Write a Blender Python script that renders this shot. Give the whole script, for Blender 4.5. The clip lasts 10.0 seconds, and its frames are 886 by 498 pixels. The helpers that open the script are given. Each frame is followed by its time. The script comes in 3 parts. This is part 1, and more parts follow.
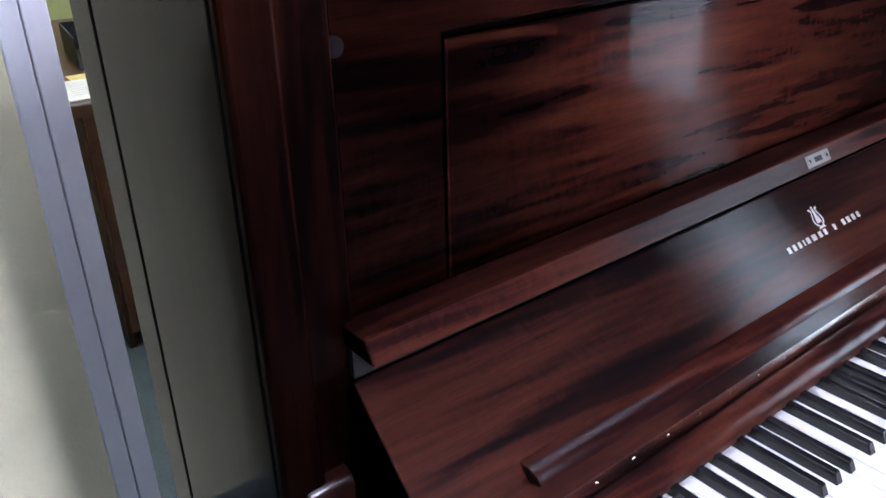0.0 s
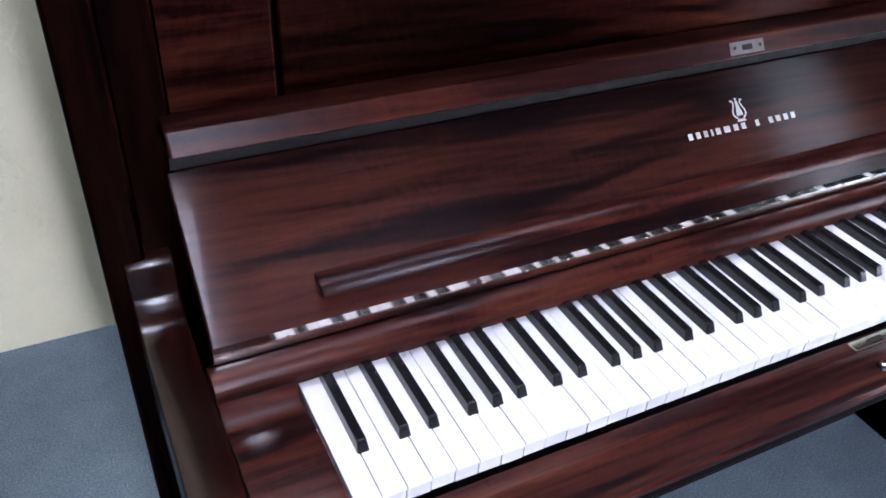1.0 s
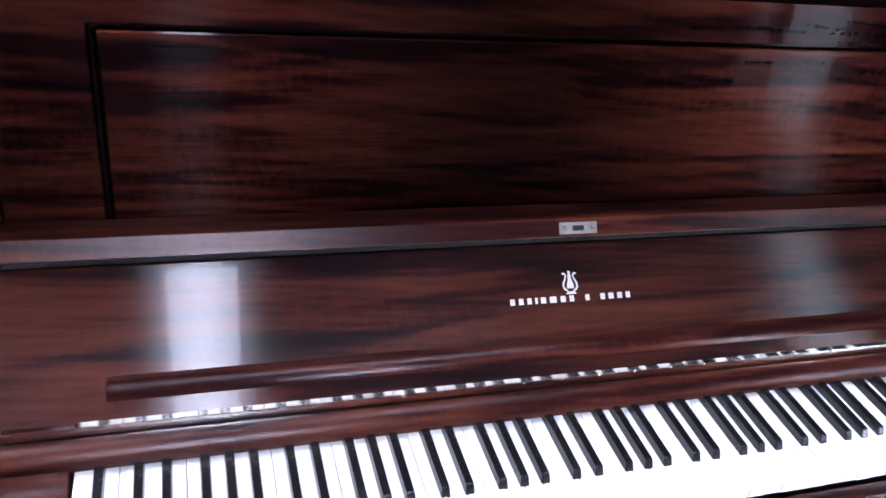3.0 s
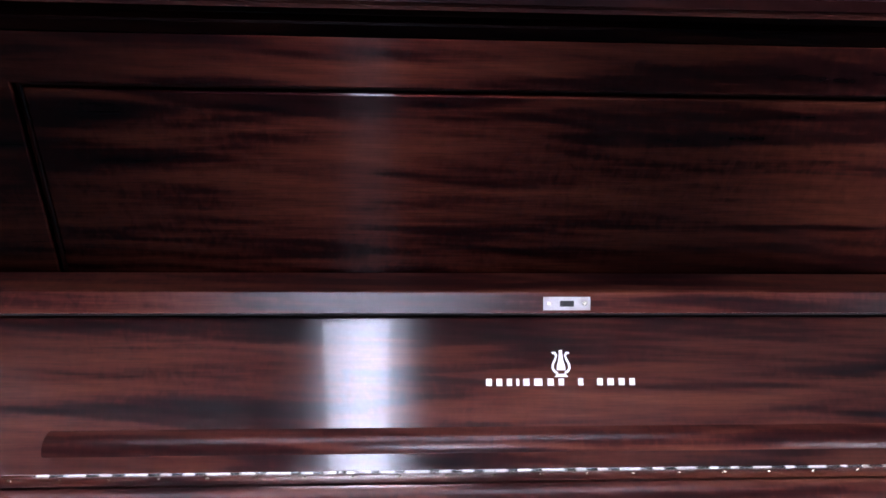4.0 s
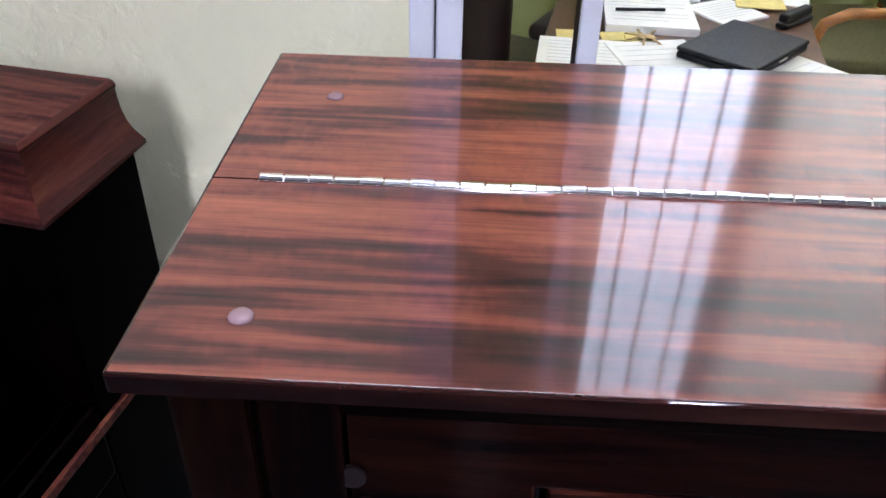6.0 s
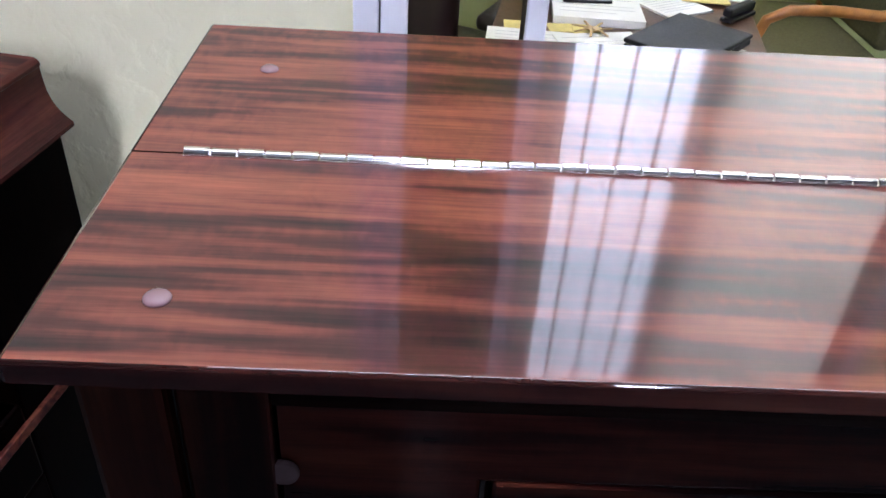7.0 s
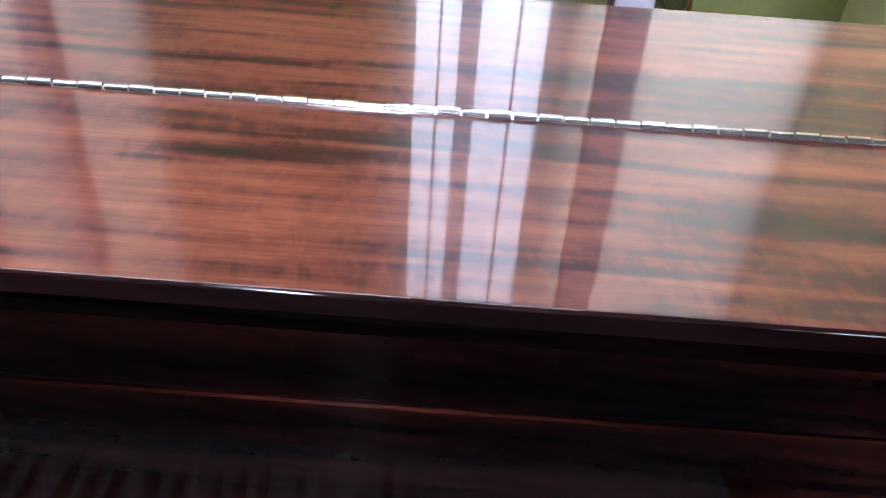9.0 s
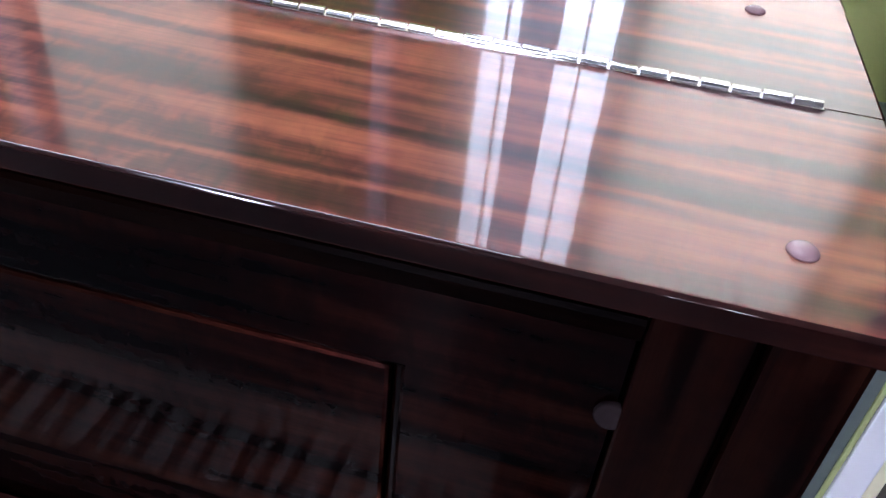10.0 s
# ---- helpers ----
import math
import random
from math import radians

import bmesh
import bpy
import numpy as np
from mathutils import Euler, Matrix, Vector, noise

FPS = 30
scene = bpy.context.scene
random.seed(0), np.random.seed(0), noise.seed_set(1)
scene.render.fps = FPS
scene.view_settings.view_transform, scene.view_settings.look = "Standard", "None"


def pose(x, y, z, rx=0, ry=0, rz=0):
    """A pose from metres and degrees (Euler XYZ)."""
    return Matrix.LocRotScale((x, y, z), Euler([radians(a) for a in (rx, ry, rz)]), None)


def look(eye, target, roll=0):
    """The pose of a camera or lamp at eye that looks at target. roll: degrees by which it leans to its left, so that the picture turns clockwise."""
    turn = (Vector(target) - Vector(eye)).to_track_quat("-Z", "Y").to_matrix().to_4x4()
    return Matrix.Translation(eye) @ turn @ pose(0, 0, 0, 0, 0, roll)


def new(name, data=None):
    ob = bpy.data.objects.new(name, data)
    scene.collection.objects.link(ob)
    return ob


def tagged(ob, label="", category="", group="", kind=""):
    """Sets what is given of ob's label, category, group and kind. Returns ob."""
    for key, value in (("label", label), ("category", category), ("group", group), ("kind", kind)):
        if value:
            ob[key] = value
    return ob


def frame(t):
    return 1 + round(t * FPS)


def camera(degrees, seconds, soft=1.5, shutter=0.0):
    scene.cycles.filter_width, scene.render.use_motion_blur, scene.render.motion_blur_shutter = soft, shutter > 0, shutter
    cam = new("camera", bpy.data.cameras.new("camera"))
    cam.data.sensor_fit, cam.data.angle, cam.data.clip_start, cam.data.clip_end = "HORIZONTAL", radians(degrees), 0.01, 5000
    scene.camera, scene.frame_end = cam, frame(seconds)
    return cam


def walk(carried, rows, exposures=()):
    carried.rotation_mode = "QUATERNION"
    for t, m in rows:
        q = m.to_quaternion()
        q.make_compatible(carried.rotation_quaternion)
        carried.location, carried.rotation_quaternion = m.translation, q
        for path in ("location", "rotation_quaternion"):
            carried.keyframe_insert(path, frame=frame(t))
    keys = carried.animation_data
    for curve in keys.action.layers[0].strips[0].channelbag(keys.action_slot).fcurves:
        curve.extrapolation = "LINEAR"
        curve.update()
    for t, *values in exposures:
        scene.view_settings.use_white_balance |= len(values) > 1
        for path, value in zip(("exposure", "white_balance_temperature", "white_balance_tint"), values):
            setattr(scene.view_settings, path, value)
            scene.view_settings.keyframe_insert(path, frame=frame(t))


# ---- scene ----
cam = camera(56.7, 10.0, soft=1.6, shutter=0.0)
PATH = [
    (0, (-0.362, -0.200, 1.318), (0.740, 1.209, 0.425), -1.4),
    (0.3, (-0.237, -0.283, 1.292), (0.649, 1.219, 0.313), -1.8),
    (0.5, (-0.194, -0.348, 1.272), (0.585, 1.165, 0.220), -1.8),
    (0.7, (-0.172, -0.395, 1.254), (0.573, 1.109, 0.166), -0.8),
    (1, (-0.146, -0.409, 1.308), (0.612, 1.032, 0.147), 2.9),
    (1.5, (-0.110, -0.516, 1.376), (0.677, 0.973, 0.298), 4.4),
    (1.8, (-0.097, -0.578, 1.406), (0.723, 0.946, 0.402), 5.5),
    (2, (-0.089, -0.591, 1.414), (0.752, 0.958, 0.467), 6.5),
    (2.2, (-0.045, -0.553, 1.467), (0.752, 0.979, 0.457), 7.6),
    (3.3, (0.242, -0.534, 1.465), (0.658, 1.095, 0.382), 6.1),
    (3.5, (0.330, -0.547, 1.455), (0.604, 1.128, 0.396), 3.9),
    (3.8, (0.394, -0.478, 1.493), (0.590, 1.164, 0.368), 3.9),
    (4, (0.414, -0.456, 1.497), (0.540, 1.214, 0.404), 2.6),
    (4.2, (0.379, -0.440, 1.488), (0.461, 1.287, 0.483), 2.7),
    (4.3, (0.372, -0.399, 1.522), (0.396, 1.301, 0.470), 2.3),
    (4.4, (0.363, -0.364, 1.556), (0.309, 1.310, 0.462), 1.2),
    (4.5, (0.347, -0.332, 1.563), (0.220, 1.344, 0.479), 0.1),
    (4.6, (0.285, -0.282, 1.564), (0.172, 1.396, 0.482), 0.9),
    (4.8, (0.195, -0.205, 1.575), (0.076, 1.473, 0.493), 2.0),
    (5, (0.115, -0.103, 1.558), (-0.003, 1.576, 0.478), 1.7),
    (5.2, (0.076, -0.052, 1.575), (-0.034, 1.603, 0.457), 1.1),
    (6.3, (-0.015, 0.033, 1.538), (-0.039, 1.662, 0.377), 2.6),
    (6.5, (-0.023, 0.039, 1.533), (-0.005, 1.663, 0.367), 4.1),
    (7, (0.008, 0.039, 1.525), (0.069, 1.669, 0.368), 3.7),
    (7.5, (0.141, 0.018, 1.541), (0.243, 1.655, 0.397), 3.0),
    (7.8, (0.396, 0.005, 1.513), (0.392, 1.648, 0.372), -0.1),
    (8, (0.555, -0.009, 1.483), (0.553, 1.672, 0.399), 1.7),
    (8.2, (0.652, -0.029, 1.490), (0.702, 1.641, 0.391), 2.7),
    (8.5, (0.741, -0.039, 1.540), (0.781, 1.569, 0.351), 2.8),
    (8.8, (0.788, -0.017, 1.530), (0.833, 1.599, 0.352), 2.8),
    (9, (0.868, 0.008, 1.526), (0.865, 1.600, 0.316), 4.1),
    (9.2, (0.953, 0.042, 1.514), (0.889, 1.616, 0.282), 5.0),
    (9.3, (0.996, 0.054, 1.510), (0.878, 1.615, 0.265), 5.6),
    (9.5, (1.020, 0.069, 1.483), (0.843, 1.654, 0.277), 6.2),
    (9.6, (1.061, 0.068, 1.479), (0.863, 1.652, 0.275), 5.7),
    (9.8, (1.167, 0.046, 1.485), (0.903, 1.604, 0.259), 4.8),
    (9.9, (1.212, 0.046, 1.478), (0.914, 1.597, 0.252), 5.9),
    (10, (1.240, 0.047, 1.473), (0.955, 1.595, 0.238), 6.3),
]

# ---- lens and way of the camera ----
walk(cam, [(t, look(eye, target, roll)) for t, eye, target, roll in PATH],
     exposures=[(0.0, 0.1), (0.6, 0.0), (2.0, 0.0), (3.3, 0.55), (4.1, 0.65), (4.5, 0.0), (5.0, -0.3), (6.4, 0.0), (7.5, -0.1), (8.3, -0.1), (9.4, -0.1), (10.0, 0.15)])

# ---- world ----
world = bpy.data.worlds.new("world")
scene.world = world
world.use_nodes = True
wn = world.node_tree.nodes
sky = wn.new("ShaderNodeTexSky")
sky.sky_type = 'NISHITA'
sky.sun_disc = False
sky.sun_elevation = radians(35)
sky.sun_rotation = radians(200)
world.node_tree.links.new(sky.outputs[0], wn["Background"].inputs[0])
wn["Background"].inputs[1].default_value = 0.1


def area_lamp(name, eye, target, w, h, power, colour):
    data = bpy.data.lights.new(name, 'AREA')
    data.shape, data.size, data.size_y = 'RECTANGLE', w, h
    data.energy, data.color = power, colour
    ob = new(name, data)
    ob.matrix_world = look(eye, target)
    return ob


FRONT_Y, RIGHT_X, WALL_Y, OFFICE_Y = -8.8, 1.95, 1.24, 3.5
CEIL = 4.4
OFFICE_CEIL = 5.4
LEFT_BLIND_X = -0.52
# daylight through the window beside the piano and the three tall office windows
SKY_COLOUR = (0.72, 0.77, 1.0)
area_lamp("daylight_side", (RIGHT_X + 0.2, -0.96, 0.95), (0, -0.96, 0.95), 0.44, 1.02, 28, (0.70, 0.79, 1.0))
for wx, ww, power in ((0.975, 0.67, 72), (LEFT_BLIND_X - 0.70, 1.40, 92), (1.91, 1.10, 165)):
    area_lamp("daylight_office", (wx, OFFICE_Y + 0.2, 3.4), (wx, 0, 3.4), ww, 3.6, power, SKY_COLOUR)
LAMP_COLOUR = (0.72, 0.75, 1.0)


# ---- materials ----
def material(name):
    m = bpy.data.materials.new(name)
    m.use_nodes = True
    nt = m.node_tree
    return m, nt, nt.nodes["Principled BSDF"]


def node(nt, kind, **kw):
    n = nt.nodes.new(kind)
    for k, v in kw.items():
        n.inputs[k].default_value = v
    return n


def coords(nt, scale, rot=(0, 0, 0), kind="Object"):
    tc = nt.nodes.new("ShaderNodeTexCoord")
    mp = nt.nodes.new("ShaderNodeMapping")
    mp.inputs["Scale"].default_value = scale
    mp.inputs["Rotation"].default_value = [radians(a) for a in rot]
    nt.links.new(tc.outputs[kind], mp.inputs["Vector"])
    return mp.outputs[0]


def noise_tex(nt, vec, scale=1.0, detail=3.0, rough=0.55, distort=0.0):
    n = nt.nodes.new("ShaderNodeTexNoise")
    nt.links.new(vec, n.inputs["Vector"])
    for k, v in (("Scale", scale), ("Detail", detail), ("Roughness", rough), ("Distortion", distort)):
        n.inputs[k].default_value = v
    return n.outputs["Fac"]


def ramp(nt, fac, stops):
    r = nt.nodes.new("ShaderNodeValToRGB")
    while len(r.color_ramp.elements) < len(stops):
        r.color_ramp.elements.new(0.5)
    for e, (p, c) in zip(r.color_ramp.elements, stops):
        e.position = p
        e.color = (*c, 1) if len(c) == 3 else c
    nt.links.new(fac, r.inputs[0])
    return r.outputs[0]


def mix(nt, fac, a, b, mode='MIX'):
    n = nt.nodes.new("ShaderNodeMix")
    n.data_type, n.blend_type = 'RGBA', mode
    for s, v in ((n.inputs[0], fac), (n.inputs[6], a), (n.inputs[7], b)):
        if isinstance(v, (int, float)):
            s.default_value = v
        elif isinstance(v, tuple):
            s.default_value = (*v, 1)
        else:
            nt.links.new(v, s)
    return n.outputs[2]


def math_node(nt, op, a, b):
    n = nt.nodes.new("ShaderNodeMath")
    n.operation = op
    for s, v in ((n.inputs[0], a), (n.inputs[1], b)):
        if isinstance(v, (int, float)):
            s.default_value = v
        else:
            nt.links.new(v, s)
    return n.outputs[0]


def bump(nt, height, strength, dist, into):
    b = nt.nodes.new("ShaderNodeBump")
    b.inputs["Strength"].default_value = strength
    b.inputs["Distance"].default_value = dist
    nt.links.new(height, b.inputs["Height"])
    nt.links.new(b.outputs[0], into)
    return b.outputs[0]


def mahogany(name, gloss=0.05, stretch=0.85, along="x", tone=1.0, shift=0.0, ior=1.5, haze=0.3, haze_rough=0.08, haze_stretch=0.72, figure=1.0, fibre=0.0, fibre_rough=0.35, fibre_stretch=0.0, lobe='BECKMANN'):
    """Stained mahogany under a lacquer rubbed along the grain: bands, ribbon figure, pores. Very low tones put shade
    into the colour.
    """
    m, nt, p = material(name)
    turn = {"x": (0, 0, 0), "z": (0, 90, 0), "y": (0, 0, 90)}[along]
    tc = nt.nodes.new("ShaderNodeTexCoord")
    mp0 = nt.nodes.new("ShaderNodeMapping")
    mp0.inputs["Rotation"].default_value = [radians(a) for a in turn]
    mp0.inputs["Location"].default_value = (shift, shift * 0.7, shift * 0.3)
    nt.links.new(tc.outputs["Object"], mp0.inputs["Vector"])

    def scaled(v):
        mp = nt.nodes.new("ShaderNodeMapping")
        mp.inputs["Scale"].default_value = v
        nt.links.new(mp0.outputs[0], mp.inputs["Vector"])
        return mp.outputs[0]
    bands = noise_tex(nt, scaled((3.4, 44, 44)), 1.0, 2, 0.45, 0.7)
    wide = noise_tex(nt, scaled((1.8, 15, 15)), 1.0, 2, 0.5, 0.9)
    fine = noise_tex(nt, scaled((6, 150, 150)), 1.0, 3, 0.6, 0.2)
    ribbon = noise_tex(nt, scaled((90, 48, 48)), 1.0, 2, 0.5, 1.0)
    where = ramp(nt, noise_tex(nt, scaled((2.2, 5, 5)), 1.0, 2, 0.5), [(0.44, (0.35, 0.35, 0.35)), (0.62, (1, 1, 1))])
    pores = noise_tex(nt, scaled((22, 520, 520)), 1.0, 2, 0.7)
    wave = nt.nodes.new("ShaderNodeTexWave")
    wave.bands_direction = 'DIAGONAL'
    for name_in, v in (("Scale", 38.0), ("Distortion", 11.0), ("Detail", 2.0), ("Detail Scale", 0.13), ("Detail Roughness", 0.6)):
        wave.inputs[name_in].default_value = v
    nt.links.new(scaled((0.14, 1.0, 1.0)), wave.inputs["Vector"])
    rings = math_node(nt, 'MULTIPLY', math_node(nt, 'SUBTRACT', wave.outputs["Fac"], 0.5), 0.040)
    f = math_node(nt, 'ADD', math_node(nt, 'MULTIPLY', bands, 0.56), math_node(nt, 'MULTIPLY', wide, 0.30))
    f = math_node(nt, 'ADD', f, rings)
    f = math_node(nt, 'ADD', f, math_node(nt, 'MULTIPLY', fine, 0.14))
    curl = math_node(nt, 'MULTIPLY', math_node(nt, 'SUBTRACT', ribbon, 0.5), 0.17)
    f = math_node(nt, 'ADD', f, math_node(nt, 'MULTIPLY', curl, where))
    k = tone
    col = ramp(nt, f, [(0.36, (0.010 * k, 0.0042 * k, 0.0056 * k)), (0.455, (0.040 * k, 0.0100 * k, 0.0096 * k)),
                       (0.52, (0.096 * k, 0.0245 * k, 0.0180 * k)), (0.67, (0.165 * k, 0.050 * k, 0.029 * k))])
    if figure < 1:
        col = mix(nt, figure, (0.066 * k, 0.0160 * k, 0.0120 * k), col)
    col = mix(nt, 0.35, col, ramp(nt, pores, [(0.36, (0.3, 0.25, 0.28)), (0.58, (1, 1, 1))]), 'MULTIPLY')
    nt.links.new(col, p.inputs["Base Color"])
    p.inputs["Roughness"].default_value = 0.6
    p.inputs["Specular IOR Level"].default_value = 0.0
    g = nt.nodes.new("ShaderNodeBsdfAnisotropic")
    g.distribution = lobe
    g.inputs["Roughness"].default_value = math.sqrt(gloss)
    g.inputs["Anisotropy"].default_value = stretch
    axis = nt.nodes.new("ShaderNodeCombineXYZ")
    axis.inputs[{"x": 0, "z": 2, "y": 1}[along]].default_value = 1.0
    nt.links.new(axis.outputs[0], g.inputs["Tangent"])
    smear = noise_tex(nt, scaled((3, 5, 5)), 1.0, 4, 0.6)
    gr = ramp(nt, smear, [(0.3, (math.sqrt(gloss) * 0.9,) * 3), (0.7, (math.sqrt(gloss) * 1.15,) * 3)])
    nt.links.new(gr, g.inputs["Roughness"])
    fr = node(nt, "ShaderNodeFresnel", IOR=ior)
    ms = nt.nodes.new("ShaderNodeMixShader")
    nt.links.new(fr.outputs[0], ms.inputs[0])
    if fibre:
        # light thrown back by the wood fibres under the lacquer
        w = nt.nodes.new("ShaderNodeBsdfAnisotropic")
        w.distribution = 'BECKMANN'
        w.inputs["Roughness"].default_value = math.sqrt(fibre_rough)
        w.inputs["Anisotropy"].default_value = fibre_stretch
        nt.links.new(axis.outputs[0], w.inputs["Tangent"])
        pure = nt.nodes.new("ShaderNodeVectorMath")
        pure.operation = 'SCALE'
        pure.inputs["Scale"].default_value = 1.0 / tone
        nt.links.new(col, pure.inputs[0])
        deep = nt.nodes.new("ShaderNodeGamma")
        deep.inputs["Gamma"].default_value = 1.15
        nt.links.new(pure.outputs[0], deep.inputs["Color"])
        gain = nt.nodes.new("ShaderNodeVectorMath")
        gain.operation = 'SCALE'
        gain.inputs["Scale"].default_value = fibre * 2.0
        nt.links.new(deep.outputs[0], gain.inputs[0])
        nt.links.new(gain.outputs[0], w.inputs["Color"])
        both_layers = nt.nodes.new("ShaderNodeAddShader")
        nt.links.new(p.outputs[0], both_layers.inputs[0])
        nt.links.new(w.outputs[0], both_layers.inputs[1])
        nt.links.new(both_layers.outputs[0], ms.inputs[1])
    else:
        nt.links.new(p.outputs[0], ms.inputs[1])
    if haze:
        # a second, softer lobe of the old rubbed lacquer
        h = nt.nodes.new("ShaderNodeBsdfAnisotropic")
        h.distribution = 'BECKMANN'
        h.inputs["Roughness"].default_value = math.sqrt(haze_rough)
        h.inputs["Anisotropy"].default_value = haze_stretch
        nt.links.new(axis.outputs[0], h.inputs["Tangent"])
        two = nt.nodes.new("ShaderNodeMixShader")
        two.inputs[0].default_value = haze
        nt.links.new(g.outputs[0], two.inputs[1])
        nt.links.new(h.outputs[0], two.inputs[2])
        nt.links.new(two.outputs[0], ms.inputs[2])
    else:
        nt.links.new(g.outputs[0], ms.inputs[2])
    nt.links.new(ms.outputs[0], nt.nodes["Material Output"].inputs[0])
    return m


def plain(name, col, rough=0.5, metal=0.0, var=0.12, scale=8.0, bump_s=0.0, bump_scale=60.0, spec=0.5, ior=1.5):
    m, nt, p = material(name)
    v = coords(nt, (1, 1, 1))
    n1 = noise_tex(nt, v, scale, 4)
    c = ramp(nt, n1, [(0.3, tuple(x * (1 - var) for x in col)), (0.7, tuple(min(1, x * (1 + var)) for x in col))])
    nt.links.new(c, p.inputs["Base Color"])
    n2 = noise_tex(nt, v, scale * 6, 3)
    r = ramp(nt, n2, [(0.3, (rough * 0.85,) * 3), (0.7, (min(1, rough * 1.15),) * 3)])
    nt.links.new(r, p.inputs["Roughness"])
    p.inputs["Metallic"].default_value = metal
    p.inputs["Specular IOR Level"].default_value = spec
    p.inputs["IOR"].default_value = ior
    if bump_s:
        bump(nt, noise_tex(nt, v, bump_scale, 4), bump_s, 0.002, p.inputs["Normal"])
    return m


def plaster(name, col):
    m, nt, p = material(name)
    v = coords(nt, (1, 1, 1))
    c = ramp(nt, noise_tex(nt, v, 2.5, 5), [(0.3, tuple(x * 0.92 for x in col)), (0.7, tuple(x * 1.05 for x in col))])
    nt.links.new(c, p.inputs["Base Color"])
    p.inputs["Roughness"].default_value = 0.75
    trowel = noise_tex(nt, coords(nt, (1, 1, 1)), 13, 4, 0.55, 0.35)
    h = ramp(nt, trowel, [(0.42, (0, 0, 0)), (0.52, (0.7, 0.7, 0.7)), (0.62, (1, 1, 1))])
    bump(nt, h, 0.34, 0.004, p.inputs["Normal"])
    return m


def carpet_mat():
    m, nt, p = material("carpet")
    v = coords(nt, (1, 1, 1))
    n = noise_tex(nt, v, 260, 3, 0.7)
    big = noise_tex(nt, v, 14, 4, 0.6)
    c = ramp(nt, n, [(0.3, (0.07, 0.095, 0.11)), (0.55, (0.14, 0.18, 0.195)), (0.75, (0.27, 0.32, 0.32))])
    c = mix(nt, 0.5, c, ramp(nt, big, [(0.3, (0.72, 0.74, 0.8)), (0.7, (1.1, 1.08, 1.05))]), 'MULTIPLY')
    nt.links.new(c, p.inputs["Base Color"])
    p.inputs["Roughness"].default_value = 0.95
    p.inputs["Specular IOR Level"].default_value = 0.1
    bump(nt, n, 0.8, 0.004, p.inputs["Normal"])
    return m


def glass_mat():
    m, nt, p = material("pane_glass")
    p.inputs["Base Color"].default_value = (0.97, 0.99, 0.98, 1)
    p.inputs["Roughness"].default_value = 0.0
    p.inputs["IOR"].default_value = 1.02
    p.inputs["Transmission Weight"].default_value = 1.0
    return m


# Lid's front edge: same mahogany, its colour lowered to hold the edge's shade.
M_LID_EDGE_SHADED = mahogany("mahogany_lid_edge_shaded", 0.03, 0.5, tone=0.22, shift=0.4, ior=1.2, haze=0.2, figure=0.8)
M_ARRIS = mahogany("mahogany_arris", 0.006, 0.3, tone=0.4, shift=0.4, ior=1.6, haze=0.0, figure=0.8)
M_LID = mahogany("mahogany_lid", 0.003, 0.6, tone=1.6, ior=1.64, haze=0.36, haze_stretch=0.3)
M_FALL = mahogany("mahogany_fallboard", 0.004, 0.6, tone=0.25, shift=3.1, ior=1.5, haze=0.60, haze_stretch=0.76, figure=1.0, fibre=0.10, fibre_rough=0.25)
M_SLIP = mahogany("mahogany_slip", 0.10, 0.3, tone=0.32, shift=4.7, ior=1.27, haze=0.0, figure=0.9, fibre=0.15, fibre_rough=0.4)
# Front, stiles, case, rail, sides: shade under the lid put into the tone.
M_PANEL_SHADED = mahogany("mahogany_panel_shaded", 0.006, 0.5, tone=0.010, shift=7.7, ior=1.11, haze=0.34, haze_rough=0.07, haze_stretch=0.82, fibre=0.15, fibre_rough=0.22, fibre_stretch=0.4)
M_STILE_SHADED = mahogany("mahogany_stile_shaded", 0.03, 0.5, along="z", tone=0.015, shift=1.7, ior=1.10, fibre=0.10, fibre_rough=0.25, fibre_stretch=0.0)
M_CASE_SHADED = mahogany("mahogany_case_shaded", 0.03, 0.55, tone=0.03, shift=5.2, ior=1.16)
M_RAIL_SHADED = mahogany("mahogany_rail_shaded", 0.16, 0.2, tone=0.018, shift=6.1, ior=1.05, haze=0.0)
M_SIDE_SHADED = mahogany("mahogany_side_shaded", 0.012, 0.0, along="z", tone=0.03, shift=6.6, ior=1.2)
M_ARM = mahogany("mahogany_arm", 0.06, 0.3, along="y", tone=0.20, shift=2.2, ior=1.6, figure=0.6)
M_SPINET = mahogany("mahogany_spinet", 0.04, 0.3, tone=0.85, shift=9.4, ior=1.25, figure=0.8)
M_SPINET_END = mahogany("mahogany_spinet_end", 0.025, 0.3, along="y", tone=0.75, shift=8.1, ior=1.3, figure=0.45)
# Spinet body below the lid: shade painted in by a near-black tone.
M_SPINET_CASE_SHADED = mahogany("mahogany_spinet_case_shaded", 0.2, 0.2, along="z", tone=0.012, shift=4.4, ior=1.08)
M_IVORY = plain("key_white", (0.82, 0.81, 0.79), 0.22, var=0.02, scale=30)
M_EBONY = plain("key_black", (0.006, 0.006, 0.007), 0.25, var=0.03, scale=6)
M_NICKEL = plain("polished_nickel", (0.74, 0.72, 0.68), 0.10, 1.0, var=0.06, scale=40)
M_HINGE = plain("brushed_nickel", (0.60, 0.585, 0.58), 0.11, 1.0, var=0.03, scale=10)
M_BRASS = plain("nickelled_brass", (0.66, 0.60, 0.48), 0.22, 1.0, var=0.12, scale=90)
M_BUMPER = plain("rubber_bumper", (0.20, 0.12, 0.13), 0.18, var=0.1, scale=60)
